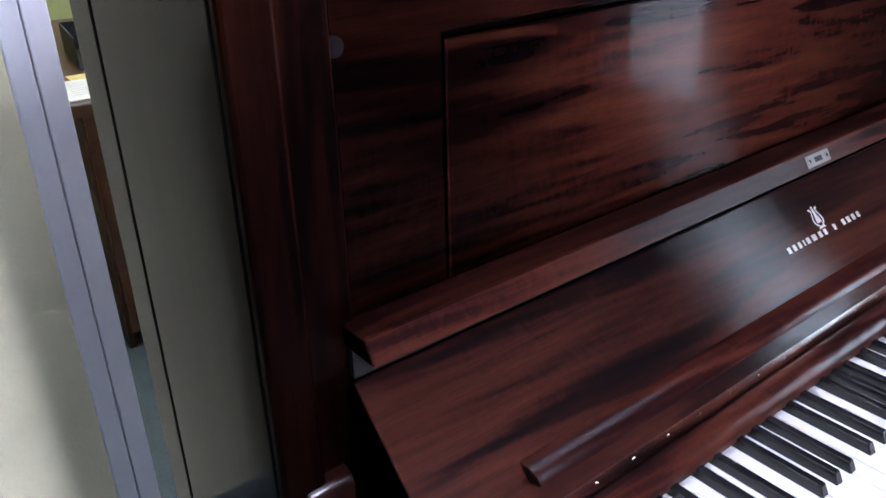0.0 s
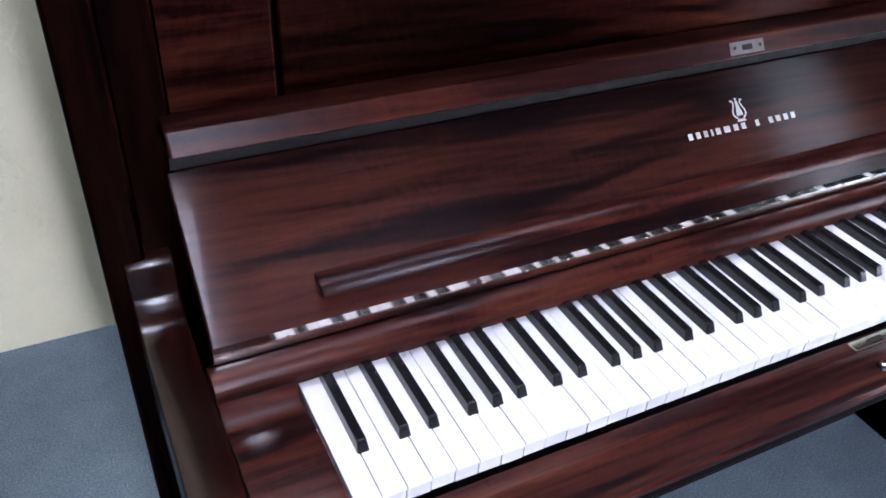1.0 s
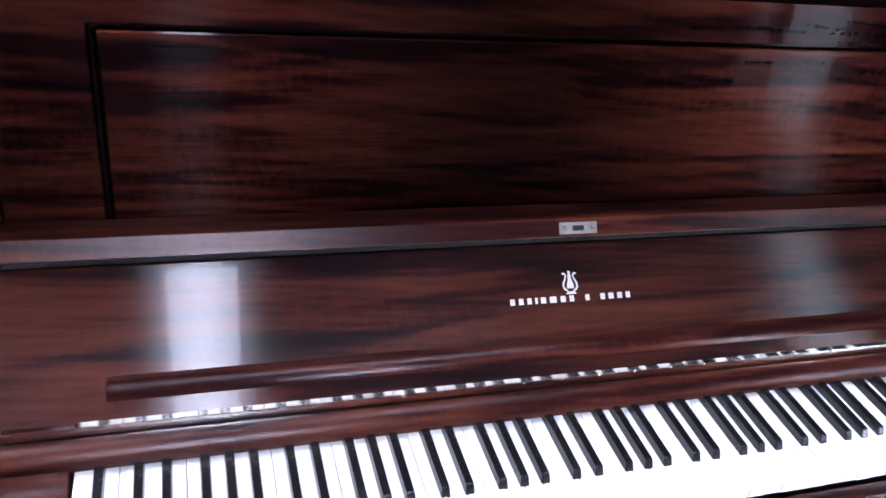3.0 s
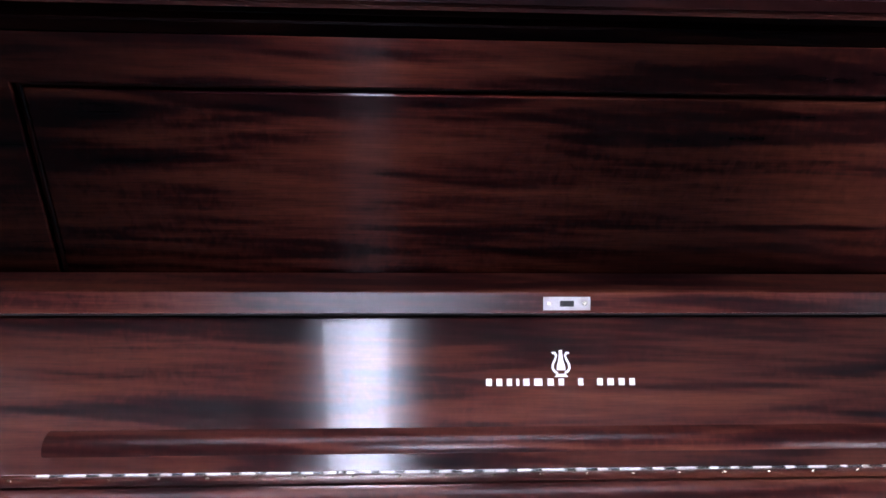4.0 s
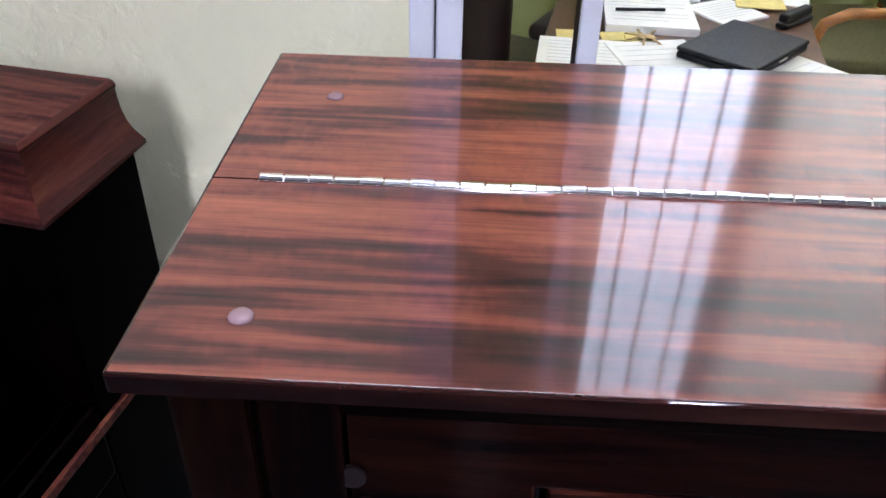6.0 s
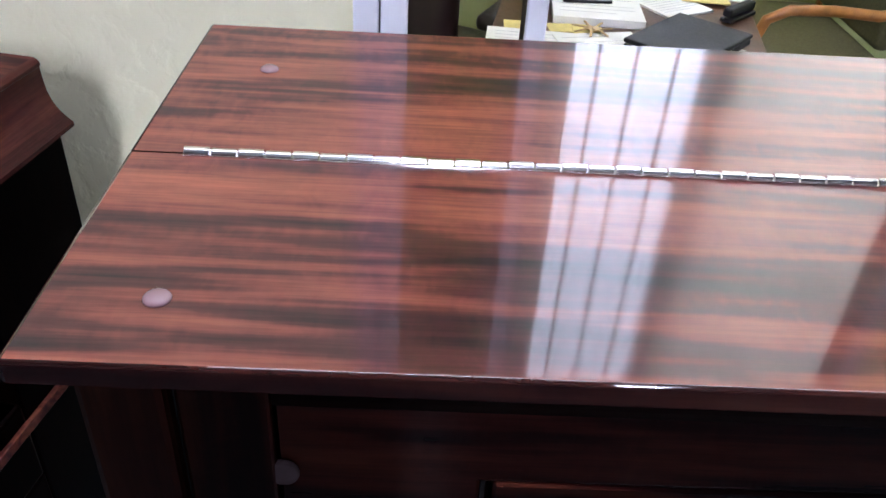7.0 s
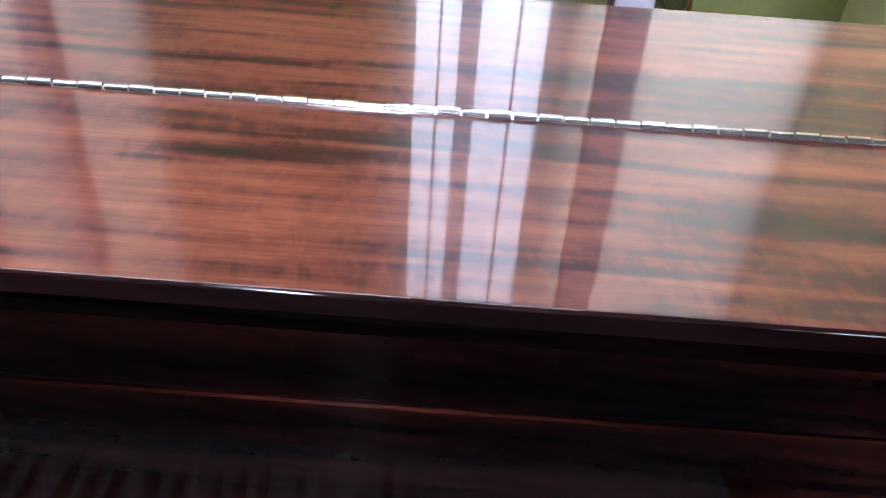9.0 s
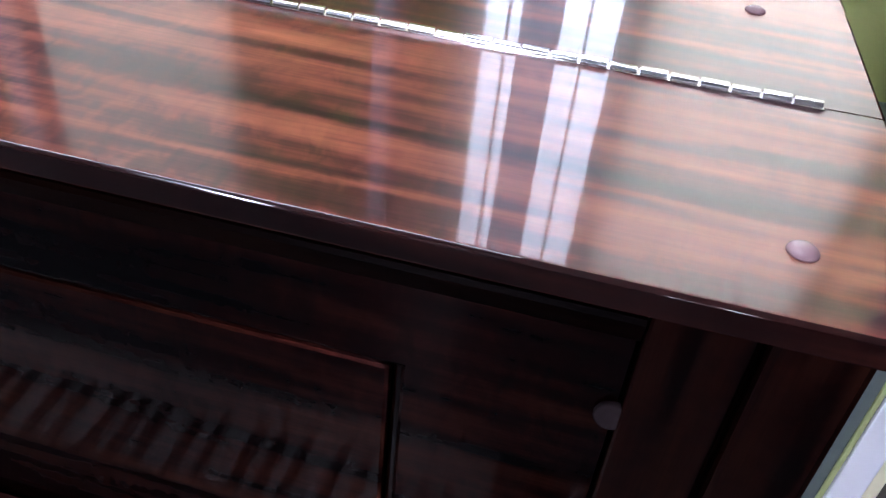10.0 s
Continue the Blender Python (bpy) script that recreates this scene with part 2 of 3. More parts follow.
# Pale felt, coloured near black to carry the lid's shade.
M_DOT_SHADED = plain("felt_button", (0.014, 0.009, 0.010), 0.95, var=0.1, scale=90, spec=0.05)
M_DECAL = plain("silver_decal", (0.78, 0.77, 0.74), 0.35, 0.3, var=0.05)
# Near-black colour standing for the shade inside gaps, slots and recesses.
M_RECESS_SHADE = plain("recess_shade", (0.006, 0.004, 0.004), 0.8, var=0.2)
M_WALL = plaster("cream_plaster", (0.84, 0.80, 0.54))
# For unseen walls: a dim room put into the colour, keeping reflections dark.
M_DIM = plaster("dim_plaster", (0.055, 0.045, 0.040))
M_GREEN = plaster("green_plaster", (0.36, 0.40, 0.17))
M_CEIL = plain("ceiling_paint", (0.70, 0.69, 0.70), 0.9, var=0.03, bump_s=0.3, bump_scale=120)
M_TRIM = plain("white_gloss_paint", (0.80, 0.80, 0.82), 0.35, var=0.02, scale=5)
M_REVEAL = plain("dark_brown_rebate", (0.030, 0.014, 0.012), 0.6, var=0.2, scale=15)
M_JAMB = plain("grey_green_paint", (0.10, 0.12, 0.11), 0.5, var=0.1, scale=12)
M_CARPET = carpet_mat()
M_GLASS = glass_mat()
M_PAPER = plain("paper", (0.82, 0.82, 0.80), 0.8, var=0.03, scale=20)
M_YELLOW = plain("yellow_paper", (0.72, 0.60, 0.22), 0.8, var=0.1, scale=40)
M_BLACK = plain("black_plastic", (0.016, 0.017, 0.020), 0.50, var=0.03, scale=30, spec=0.25)
M_LEATHER = plain("dark_leather", (0.020, 0.010, 0.009), 0.38, var=0.25, scale=12, bump_s=0.25, bump_scale=180)
M_KEY = plain("dull_brass", (0.30, 0.20, 0.08), 0.4, 0.8, var=0.2, scale=60)
M_OAK = plain("honey_wood", (0.42, 0.17, 0.05), 0.35, var=0.25, scale=20)
M_FABRIC = plain("olive_fabric", (0.13, 0.12, 0.055), 0.9, var=0.2, scale=90, bump_s=0.3, bump_scale=300)
M_WALNUT = plain("walnut_desk", (0.10, 0.045, 0.025), 0.35, var=0.3, scale=18)
M_STEEL = plain("grey_steel", (0.45, 0.44, 0.40), 0.35, 1.0, var=0.1, scale=30)


# ---- building helpers ----
def mesh_of(name, bm, mat):
    me = bpy.data.meshes.new(name)
    bm.to_mesh(me)
    bm.free()
    me.materials.append(mat)
    return me


def part(name, bm, mat, parent=None, label="", smooth=False):
    me = mesh_of(name, bm, mat) if not isinstance(bm, bpy.types.Mesh) else bm
    if smooth:
        for f in me.polygons:
            f.use_smooth = True
    ob = new(name, me)
    if parent is not None:
        ob.parent = parent
    if label:
        ob["label"] = label
    return ob


def soften(ob, angle=40):
    """Smooth shading but for edges sharper than the angle."""
    for f in ob.data.polygons:
        f.use_smooth = True
    ob.data.set_sharp_from_angle(angle=radians(angle))
    return ob


def box(a, b, bevel=0.0, seg=2):
    bm = bmesh.new()
    bmesh.ops.create_cube(bm, size=1)
    for v in bm.verts:
        v.co = [a[i] + (v.co[i] + 0.5) * (b[i] - a[i]) for i in range(3)]
    if bevel:
        bmesh.ops.bevel(bm, geom=bm.edges[:], offset=bevel, segments=seg, profile=0.5, affect='EDGES')
    return bm


def extrude_x(profile, x0, x1, bevel=0.0):
    """A prism along x from a profile of (y, z), given counter-clockwise seen from +x."""
    bm = bmesh.new()
    a = [bm.verts.new((x0, y, z)) for y, z in profile]
    b = [bm.verts.new((x1, y, z)) for y, z in profile]
    n = len(profile)
    bm.faces.new(a[::-1])
    bm.faces.new(b)
    for i in range(n):
        bm.faces.new((a[i], a[(i + 1) % n], b[(i + 1) % n], b[i]))
    bmesh.ops.recalc_face_normals(bm, faces=bm.faces[:])
    if bevel:
        ends = [e for e in bm.edges if abs(e.verts[0].co.x - e.verts[1].co.x) < 1e-6]
        bmesh.ops.bevel(bm, geom=ends, offset=bevel, segments=2, profile=0.5, affect='EDGES')
    return bm


def cylinder(p0, p1, r, seg=16, r2=None, bevel=0.0):
    bm = bmesh.new()
    p0, p1 = Vector(p0), Vector(p1)
    d = p1 - p0
    bmesh.ops.create_cone(bm, cap_ends=True, segments=seg, radius1=r, radius2=r if r2 is None else r2, depth=d.length)
    bmesh.ops.transform(bm, matrix=Matrix.Translation((p0 + p1) / 2) @ d.to_track_quat('Z', 'Y').to_matrix().to_4x4(), verts=bm.verts[:])
    if bevel:
        caps = [e for e in bm.edges if len(e.link_faces) == 2 and {len(f.verts) for f in e.link_faces} == {4, seg}]
        bmesh.ops.bevel(bm, geom=caps, offset=bevel, segments=2, profile=0.5, affect='EDGES')
    return bm


def dome(r, h, seg=20):
    bm = bmesh.new()
    bmesh.ops.create_uvsphere(bm, u_segments=seg, v_segments=10, radius=1)
    for v in bm.verts:
        v.co = Vector((v.co.x * r, v.co.y * r, max(v.co.z, 0) * h))
    bmesh.ops.remove_doubles(bm, verts=bm.verts[:], dist=1e-6)
    return bm


def tube(points, r, seg=10):
    bm = bmesh.new()
    rings = []
    pts = [Vector(p) for p in points]
    for i, p in enumerate(pts):
        d = (pts[min(i + 1, len(pts) - 1)] - pts[max(i - 1, 0)]).normalized()
        q = d.to_track_quat('Z', 'Y')
        rings.append([bm.verts.new(p + q @ Vector((r * math.cos(k * math.tau / seg), r * math.sin(k * math.tau / seg), 0))) for k in range(seg)])
    for a, b in zip(rings, rings[1:]):
        for k in range(seg):
            bm.faces.new((a[k], a[(k + 1) % seg], b[(k + 1) % seg], b[k]))
    bm.faces.new(rings[0][::-1])
    bm.faces.new(rings[-1])
    bmesh.ops.recalc_face_normals(bm, faces=bm.faces[:])
    return bm


def joined(*bms):
    out = bmesh.new()
    for b in bms:
        me = bpy.data.meshes.new("tmp")
        b.to_mesh(me)
        b.free()
        out.from_mesh(me)
        bpy.data.meshes.remove(me)
    return out


def thing(name, label, category, group="", kind="", at=(0, 0, 0), rz=0.0):
    e = new(name)
    e.empty_display_size = 0.05
    e.location = at
    e.rotation_euler = (0, 0, radians(rz))
    return tagged(e, label, category, group, kind)


def structure(name, bm, mat, label):
    return tagged(part(name, bm, mat), label, name.split("_")[0], kind="structure")


# ---- the rooms ----
structure("floor", box((-4.2, FRONT_Y - 0.2, -0.12), (3.6, OFFICE_Y + 0.2, 0)), M_CARPET, "blue-grey flecked loop carpet through showroom and office")
structure("ceiling", box((-4.2, FRONT_Y - 0.2, CEIL), (2.1, WALL_Y, CEIL + 0.12)), M_CEIL, "flat off-white showroom ceiling")
structure("ceiling_office", box((-2.2, WALL_Y, OFFICE_CEIL), (3.6, OFFICE_Y + 0.2, OFFICE_CEIL + 0.12)), M_CEIL, "high flat off-white office ceiling")


def wall_with_opening(name, axis, at, thick, span, openings, mat, label, top):
    """A wall across x (axis 'y') or across y (axis 'x') with rectangular openings (a0, a1, z0, z1), in order."""
    bits, s0 = [], span[0]
    pieces = []
    for a0, a1, z0, z1 in openings:
        pieces += [(s0, a0, 0, top), (a0, a1, 0, z0), (a0, a1, z1, top)]
        s0 = a1
    pieces.append((s0, span[1], 0, top))
    for p0, p1, b, t in pieces:
        if t - b < 0.005 or p1 - p0 < 0.005:
            continue
        bits.append(box((p0, at, b), (p1, at + thick, t)) if axis == 'y' else box((at, p0, b), (at + thick, p1, t)))
    return structure(name, joined(*bits), mat, label)


PART_X0, PART_X1, PART_TOP = -0.103, 1.92, 2.46
OFFICE_WINDOWS = [(LEFT_BLIND_X - 1.42, LEFT_BLIND_X, 1.58, 5.22), (0.62, 1.31, 1.58, 5.22), (1.36, 2.46, 1.58, 5.22)]
SIDE_WINDOW = (-1.20, -0.70, 0.46, 1.50)
wall_with_opening("wall_back", 'y', WALL_Y, 0.11, (-4.2, 3.6), [(PART_X0 + 0.012, PART_X1 - 0.012, 0.0, PART_TOP - 0.01)], M_WALL,
                  "cream skip-trowelled plaster wall behind the pianos", OFFICE_CEIL)
wall_with_opening("wall_right", 'x', RIGHT_X, 0.15, (FRONT_Y, WALL_Y), [SIDE_WINDOW], M_DIM, "side wall with a window, coloured dark to dim reflections", CEIL)
structure("wall_front", box((-4.2, FRONT_Y - 0.15, 0), (RIGHT_X, FRONT_Y, CEIL)), M_DIM, "unseen wall closing the showroom, coloured dark to dim reflections")
structure("wall_left", box((-4.2, FRONT_Y, 0), (-4.05, WALL_Y, CEIL)), M_DIM, "unseen wall at the far end of the showroom, coloured dark to dim reflections")
wall_with_opening("wall_office_far", 'y', OFFICE_Y, 0.15, (-2.2, 3.6), OFFICE_WINDOWS, M_GREEN, "olive green plaster office wall with tall windows", OFFICE_CEIL)
structure("wall_office_left", box((-2.2, WALL_Y + 0.11, 0), (-2.05, OFFICE_Y, OFFICE_CEIL)), M_GREEN, "olive green plaster office side wall")
structure("wall_office_right", box((2.50, WALL_Y + 0.11, 0), (2.65, OFFICE_Y, OFFICE_CEIL)), M_WALL, "cream plaster office wall beside the window")


def glazed_partition():
    w = thing("window_1", "white painted glazed partition between showroom and office", "window", kind="structure", at=(0, 0, 0))
    y0, y1 = WALL_Y - 0.012, WALL_Y + 0.075
    yb = y0 + 0.024
    def upright(name, x0, x1, front, top):
        u = part(name, box((x0, front, 0), (x1, yb, top), 0.003), M_TRIM, w)
        part("reveal", box((x0 + 0.001, yb + 0.0005, 0), (x1 - 0.001, y1, top)), M_REVEAL, u, "dark brown rebate behind the white face")
    upright("casing", -0.103, -0.0655, y0, PART_TOP)
    upright("jamb", -0.0625, -0.022, y0 + 0.004, PART_TOP - 0.061)
    upright("mullion", 0.155, 0.187, y0 + 0.01, PART_TOP - 0.061)
    upright("mullion", 0.868, 0.899, y0 + 0.01, PART_TOP - 0.061)
    upright("mullion", 1.101, 1.159, y0 + 0.006, PART_TOP - 0.061)
    upright("casing", 1.859, 1.92, y0, PART_TOP)
    part("stop_bead", box((1.846, y0 + 0.004, 0), (1.8575, y0 + 0.012, PART_TOP - 0.061), 0.003), M_GREEN, w, "olive painted stop bead")
    part("jamb", box((1.800, y0 + 0.0125, 0), (1.8575, y1, PART_TOP - 0.061), 0.003), M_JAMB, w, "dull grey-green jamb behind the bead")
    part("head", box((-0.0650, y0 + 0.002, PART_TOP - 0.06), (1.858, y1, PART_TOP - 0.001), 0.003), M_TRIM, w)
    return w


glazed_partition()


def window_unit(name, axis, at, a0, a1, z0, z1, label):
    w = thing(name, label, "window", kind="structure")
    t = 0.05

    def bx(s0, s1, b, c, d0, d1):
        return box((s0, at + d0, b), (s1, at + d1, c), 0.003) if axis == 'y' else box((at + d0, s0, b), (at + d1, s1, c), 0.003)
    for s0, s1, b, c in ((a0, a0 + t, z0, z1), (a1 - t, a1, z0, z1), (a0 + t, a1 - t, z0, z0 + t), (a0 + t, a1 - t, z1 - t, z1)):
        part("window_frame", bx(s0, s1, b, c, 0.02, 0.09), M_TRIM, w)
    g = part("pane", bx(a0 + t, a1 - t, z0 + t, z1 - t, 0.05, 0.056), M_GLASS, w)
    g.visible_shadow = False
    return w


window_unit("window_2", 'x', RIGHT_X, *SIDE_WINDOW, "white framed window beside the piano")
window_unit("window_3", 'y', OFFICE_Y, *OFFICE_WINDOWS[0], "tall white framed office window behind a blind")
clear = window_unit("window_4", 'y', OFFICE_Y, *OFFICE_WINDOWS[1], "tall white framed office window with two mullions")
window_unit("window_5", 'y', OFFICE_Y, *OFFICE_WINDOWS[2], "tall white framed office window behind a blind")
for mx in (0.78, 0.95, 1.13):
    part("mullion", box((mx - 0.007, OFFICE_Y + 0.015, 1.63), (mx + 0.007, OFFICE_Y + 0.045, 5.17), 0.003), M_TRIM, clear)


def blind_mat():
    """Thin tan blind cloth that lets daylight through."""
    m, nt, p = material("tan_blind_cloth")
    p.inputs["Base Color"].default_value = (0.58, 0.54, 0.44, 1)
    p.inputs["Roughness"].default_value = 0.9
    t = nt.nodes.new("ShaderNodeBsdfTranslucent")
    w = noise_tex(nt, coords(nt, (900, 900, 40)), 1.0, 2)
    nt.links.new(ramp(nt, w, [(0.3, (0.70, 0.63, 0.49)), (0.7, (0.82, 0.75, 0.60))]), t.inputs["Color"])
    ms = nt.nodes.new("ShaderNodeMixShader")
    ms.inputs[0].default_value = 0.62
    nt.links.new(p.outputs[0], ms.inputs[1])
    nt.links.new(t.outputs[0], ms.inputs[2])
    nt.links.new(ms.outputs[0], nt.nodes["Material Output"].inputs[0])
    return m


M_BLIND = blind_mat()


def roller_blind(x0, x1, y, z0, z1):
    b = thing("roller_blind", "pale tan cloth roller blind drawn down over the office window", "blind", group="office blinds", at=(x0, y, z1))
    w = x1 - x0
    part("roller", cylinder((0, 0, -0.02), (w, 0, -0.02), 0.02, 16), M_TRIM, b)
    cloth = bmesh.new()
    rows = [[cloth.verts.new((0.01 + (w - 0.02) * i / 24, 0.002 * math.sin(i * 0.9) * (1 - j / 12), -0.0395 + (z0 - z1 + 0.0395) * (1 - j / 12))) for i in range(25)] for j in range(13)]
    for a, c in zip(rows, rows[1:]):
        for i in range(24):
            cloth.faces.new((a[i], a[i + 1], c[i + 1], c[i]))
    part("cloth", cloth, M_BLIND, b, smooth=True)
    part("bottom_bar", box((0.01, -0.006, z0 - z1 - 0.02), (w - 0.01, 0.006, z0 - z1 - 0.0005), 0.002), M_TRIM, b)
    return b


for o in (OFFICE_WINDOWS[0], OFFICE_WINDOWS[2]):
    roller_blind(o[0] - 0.02, o[1] + 0.02, OFFICE_Y - 0.03, o[2] - 0.02, o[3] + 0.06)


def lamp_mat(power):
    """The ribbed acrylic cover of a lit fluorescent fitting."""
    m, nt, p = material("lit_diffuser")
    e = nt.nodes.new("ShaderNodeEmission")
    v = coords(nt, (1, 1, 1))
    w = nt.nodes.new("ShaderNodeTexWave")
    w.inputs["Scale"].default_value = 0.314 / 0.036
    nt.links.new(v, w.inputs["Vector"])
    c = ramp(nt, w.outputs["Fac"], [(0.2, tuple(0.16 * x for x in LAMP_COLOUR)), (0.75, LAMP_COLOUR)])
    nt.links.new(c, e.inputs["Color"])
    e.inputs["Strength"].default_value = power
    nt.links.new(e.outputs[0], nt.nodes["Material Output"].inputs[0])
    return m


M_LAMP_NEAR, M_LAMP_FAR_FILL, M_LAMP_ROW_FILL = lamp_mat(26.0), lamp_mat(330.0), lamp_mat(72.0)


def ceiling_light(x, y, hx, hy, mat, label):
    c = thing("ceiling_light", label, "ceiling light", group="ceiling lights", at=(x, y, CEIL))
    part("diffuser", box((-hx, -hy, -0.010), (hx, hy, -0.004)), mat, c)
    o = 0.02
    for a, b in (((-hx - o, -hy - o, -0.014), (-hx - 0.001, hy + o, -0.0005)), ((hx + 0.001, -hy - o, -0.014), (hx + o, hy + o, -0.0005)),
                 ((-hx - 0.0005, -hy - o, -0.014), (hx + 0.0005, -hy - 0.001, -0.0005)), ((-hx - 0.0005, hy + 0.001, -0.014), (hx + 0.0005, hy + o, -0.0005))):
        part("frame", box(a, b, 0.001), M_TRIM, c)


# Near two mirror in the fallboard; far three are added to light the wall.
for k in range(5):
    ceiling_light(0.19, -2.47 - 1.28 * k, 0.215, 0.61, M_LAMP_NEAR if k < 2 else M_LAMP_FAR_FILL, "long fluorescent ceiling light with a ribbed cover, in a line whose far three are added fill")
# Unseen row, added to brighten the lid and back wall from above.
for k in range(5):
    ceiling_light(-1.5 + 1.045 * k, 0.62, 0.50, 0.15, M_LAMP_ROW_FILL, "added fluorescent ceiling light in a fill row along the back wall")

# ---- the upright piano ----
M_INK = plain("grey_ink", (0.55, 0.55, 0.57), 0.8, var=0.05)
M_PLATE = plain("worn_nickel", (0.20, 0.19, 0.185), 0.45, 0.9, var=0.15, scale=120)
MID = 0.611                     # middle of the keyboard
KEY = 0.0235                    # pitch of the white keys
KEY_Z = 0.735
LID_Z = 1.292
SIDE_X, SIDE_IN = -0.145, -0.104


def mirror_x(x):
    return 2 * MID - x


def both(f):
    for s in (0, 1):
        f((lambda x: x) if s == 0 else mirror_x)


piano = thing("upright_piano", "tall mahogany upright piano with its fallboard open and lid closed", "piano", at=(0, 0, 0))


def span(a, b, f):
    return (min(f(a), f(b)), max(f(a), f(b)))


def piano_case(f):
    x0, x1 = span(SIDE_X, SIDE_IN, f)
    part("side_panel", box((x0, 0.3175, 0.0), (x1, 0.568, 1.262), 0.003), M_SIDE_SHADED, piano)
    part("side_edge", box((x0, 0.303, 0.0), (x1, 0.317, 1.262), 0.004), M_STILE_SHADED, piano)
    part("back_post", box((x0, 0.572, 0.0), (x1, 0.635, 1.262), 0.003), M_SIDE_SHADED, piano)
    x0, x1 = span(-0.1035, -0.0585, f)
    part("stile", box((x0, 0.312, 0.66), (x1, 0.36, 1.262), 0.002), M_STILE_SHADED, piano)
    # arm with its scrolled back end
    prof = [(0.330, 0.640), (0.330, 0.836), (0.317, 0.836), (0.313, 0.832), (0.312, 0.817), (0.306, 0.815), (0.300, 0.811), (0.296, 0.800),
            (0.297, 0.786), (0.293, 0.772), (0.282, 0.759), (0.262, 0.750), (0.235, 0.746), (0.15, 0.744), (0.08, 0.743), (0.03, 0.740),
            (-0.005, 0.733), (-0.022, 0.722), (-0.030, 0.706), (-0.032, 0.69), (-0.032, 0.640)]
    x0, x1 = span(-0.1255, -0.0790, f)
    soften(part("arm", extrude_x(prof[::-1], x0, x1, 0.003), M_ARM, piano))
    # key block between arm and keys, hollowed behind
    prof = [(0.19, 0.69), (0.19, 0.748), (0.152, 0.748), (0.146, 0.744), (0.136, 0.736), (0.124, 0.733), (0.112, 0.735), (0.104, 0.740),
            (0.09, 0.742), (0.02, 0.741), (0.004, 0.738), (-0.003, 0.730), (-0.004, 0.69)]
    x0, x1 = span(-0.0785, -0.0035, f)
    soften(part("key_block", extrude_x(prof[::-1], x0, x1, 0.002), M_SLIP, piano))
    # front leg and toe block
    x0, x1 = span(-0.118, -0.058, f)
    part("leg", box((x0, -0.02, 0.10), (x1, 0.045, 0.612), 0.005), M_STILE_SHADED, piano)
    x0, x1 = span(-0.128, -0.048, f)
    part("toe_block", extrude_x([(-0.045, 0.0), (0.31, 0.0), (0.31, 0.095), (0.05, 0.095), (-0.03, 0.099), (-0.045, 0.085)], x0, x1, 0.004), M_CASE_SHADED, piano)


both(piano_case)
XL, XR = -0.0585, mirror_x(-0.0585)
part("keybed", box((-0.1255, -0.03, 0.612), (mirror_x(-0.1255), 0.36, 0.6395), 0.003), M_CASE_SHADED, piano)
part("key_frame", box((-0.0785, 0.0, 0.6405), (mirror_x(-0.0785), 0.36, 0.688)), M_RECESS_SHADE, piano)
slip = part("key_slip", extrude_x([(-0.0035, 0.642), (-0.0035, 0.712), (-0.008, 0.714), (-0.022, 0.712), (-0.027, 0.706), (-0.027, 0.690), (-0.030, 0.686),
                                   (-0.030, 0.668), (-0.034, 0.662), (-0.034, 0.650), (-0.038, 0.646), (-0.038, 0.640)], -0.0785, mirror_x(-0.0785)), M_SLIP, piano)
soften(slip)
part("lock_plate", box((0.575, -0.0205, 0.7125), (0.647, -0.0075, 0.7150), 0.0006), M_BRASS, slip)
part("lock_slot", box((0.600, -0.0165, 0.7152), (0.622, -0.0115, 0.7156)), M_RECESS_SHADE, slip)
part("knob", cylinder((MID, -0.029, 0.692), (MID, -0.040, 0.692), 0.005, 12, bevel=0.0012), M_NICKEL, slip, smooth=True)
part("knee_panel", box((SIDE_IN + 0.001, 0.32, 0.10), (mirror_x(SIDE_IN + 0.001), 0.345, 0.611), 0.003), M_CASE_SHADED, piano)
part("bottom_board", box((SIDE_IN + 0.001, 0.30, 0.0), (mirror_x(SIDE_IN + 0.001), 0.36, 0.099), 0.004), M_CASE_SHADED, piano)
part("back_board", box((SIDE_IN + 0.001, 0.60, 0.05), (mirror_x(SIDE_IN + 0.001), 0.62, 1.26)), M_CASE_SHADED, piano)

# upper front: frame, recessed panel with bevelled moulding, top rail
UP_Y = 0.316
P_X0, P_X1, P_Z0, P_Z1 = 0.046, mirror_x(0.046), 0.915, 1.181


def frame_ring(outer, inner, y_face, y_back):
    bm = bmesh.new()
    (ox0, ox1, oz0, oz1), (ix0, ix1, iz0, iz1) = outer, inner
    o = [(ox0, oz0), (ox1, oz0), (ox1, oz1), (ox0, oz1)]
    i = [(ix0, iz0), (ix1, iz0), (ix1, iz1), (ix0, iz1)]
    vo = [bm.verts.new((x, y_face, z)) for x, z in o]
    vi = [bm.verts.new((x, y_face, z)) for x, z in i]
    bo = [bm.verts.new((x, y_back, z)) for x, z in o]
    bi = [bm.verts.new((x, y_back, z)) for x, z in i]
    for k in range(4):
        j = (k + 1) % 4
        bm.faces.new((vo[k], vo[j], vi[j], vi[k]))
        bm.faces.new((vi[k], vi[j], bi[j], bi[k]))
        bm.faces.new((vo[j], vo[k], bo[k], bo[j]))
        bm.faces.new((bo[k], bi[k], bi[j], bo[j]))
    bmesh.ops.recalc_face_normals(bm, faces=bm.faces[:])
    inner_e = [e for e in bm.edges if e.verts[0] in vi and e.verts[1] in vi]
    bmesh.ops.bevel(bm, geom=inner_e, offset=0.0025, segments=2, profile=0.5, affect='EDGES')
    return bm


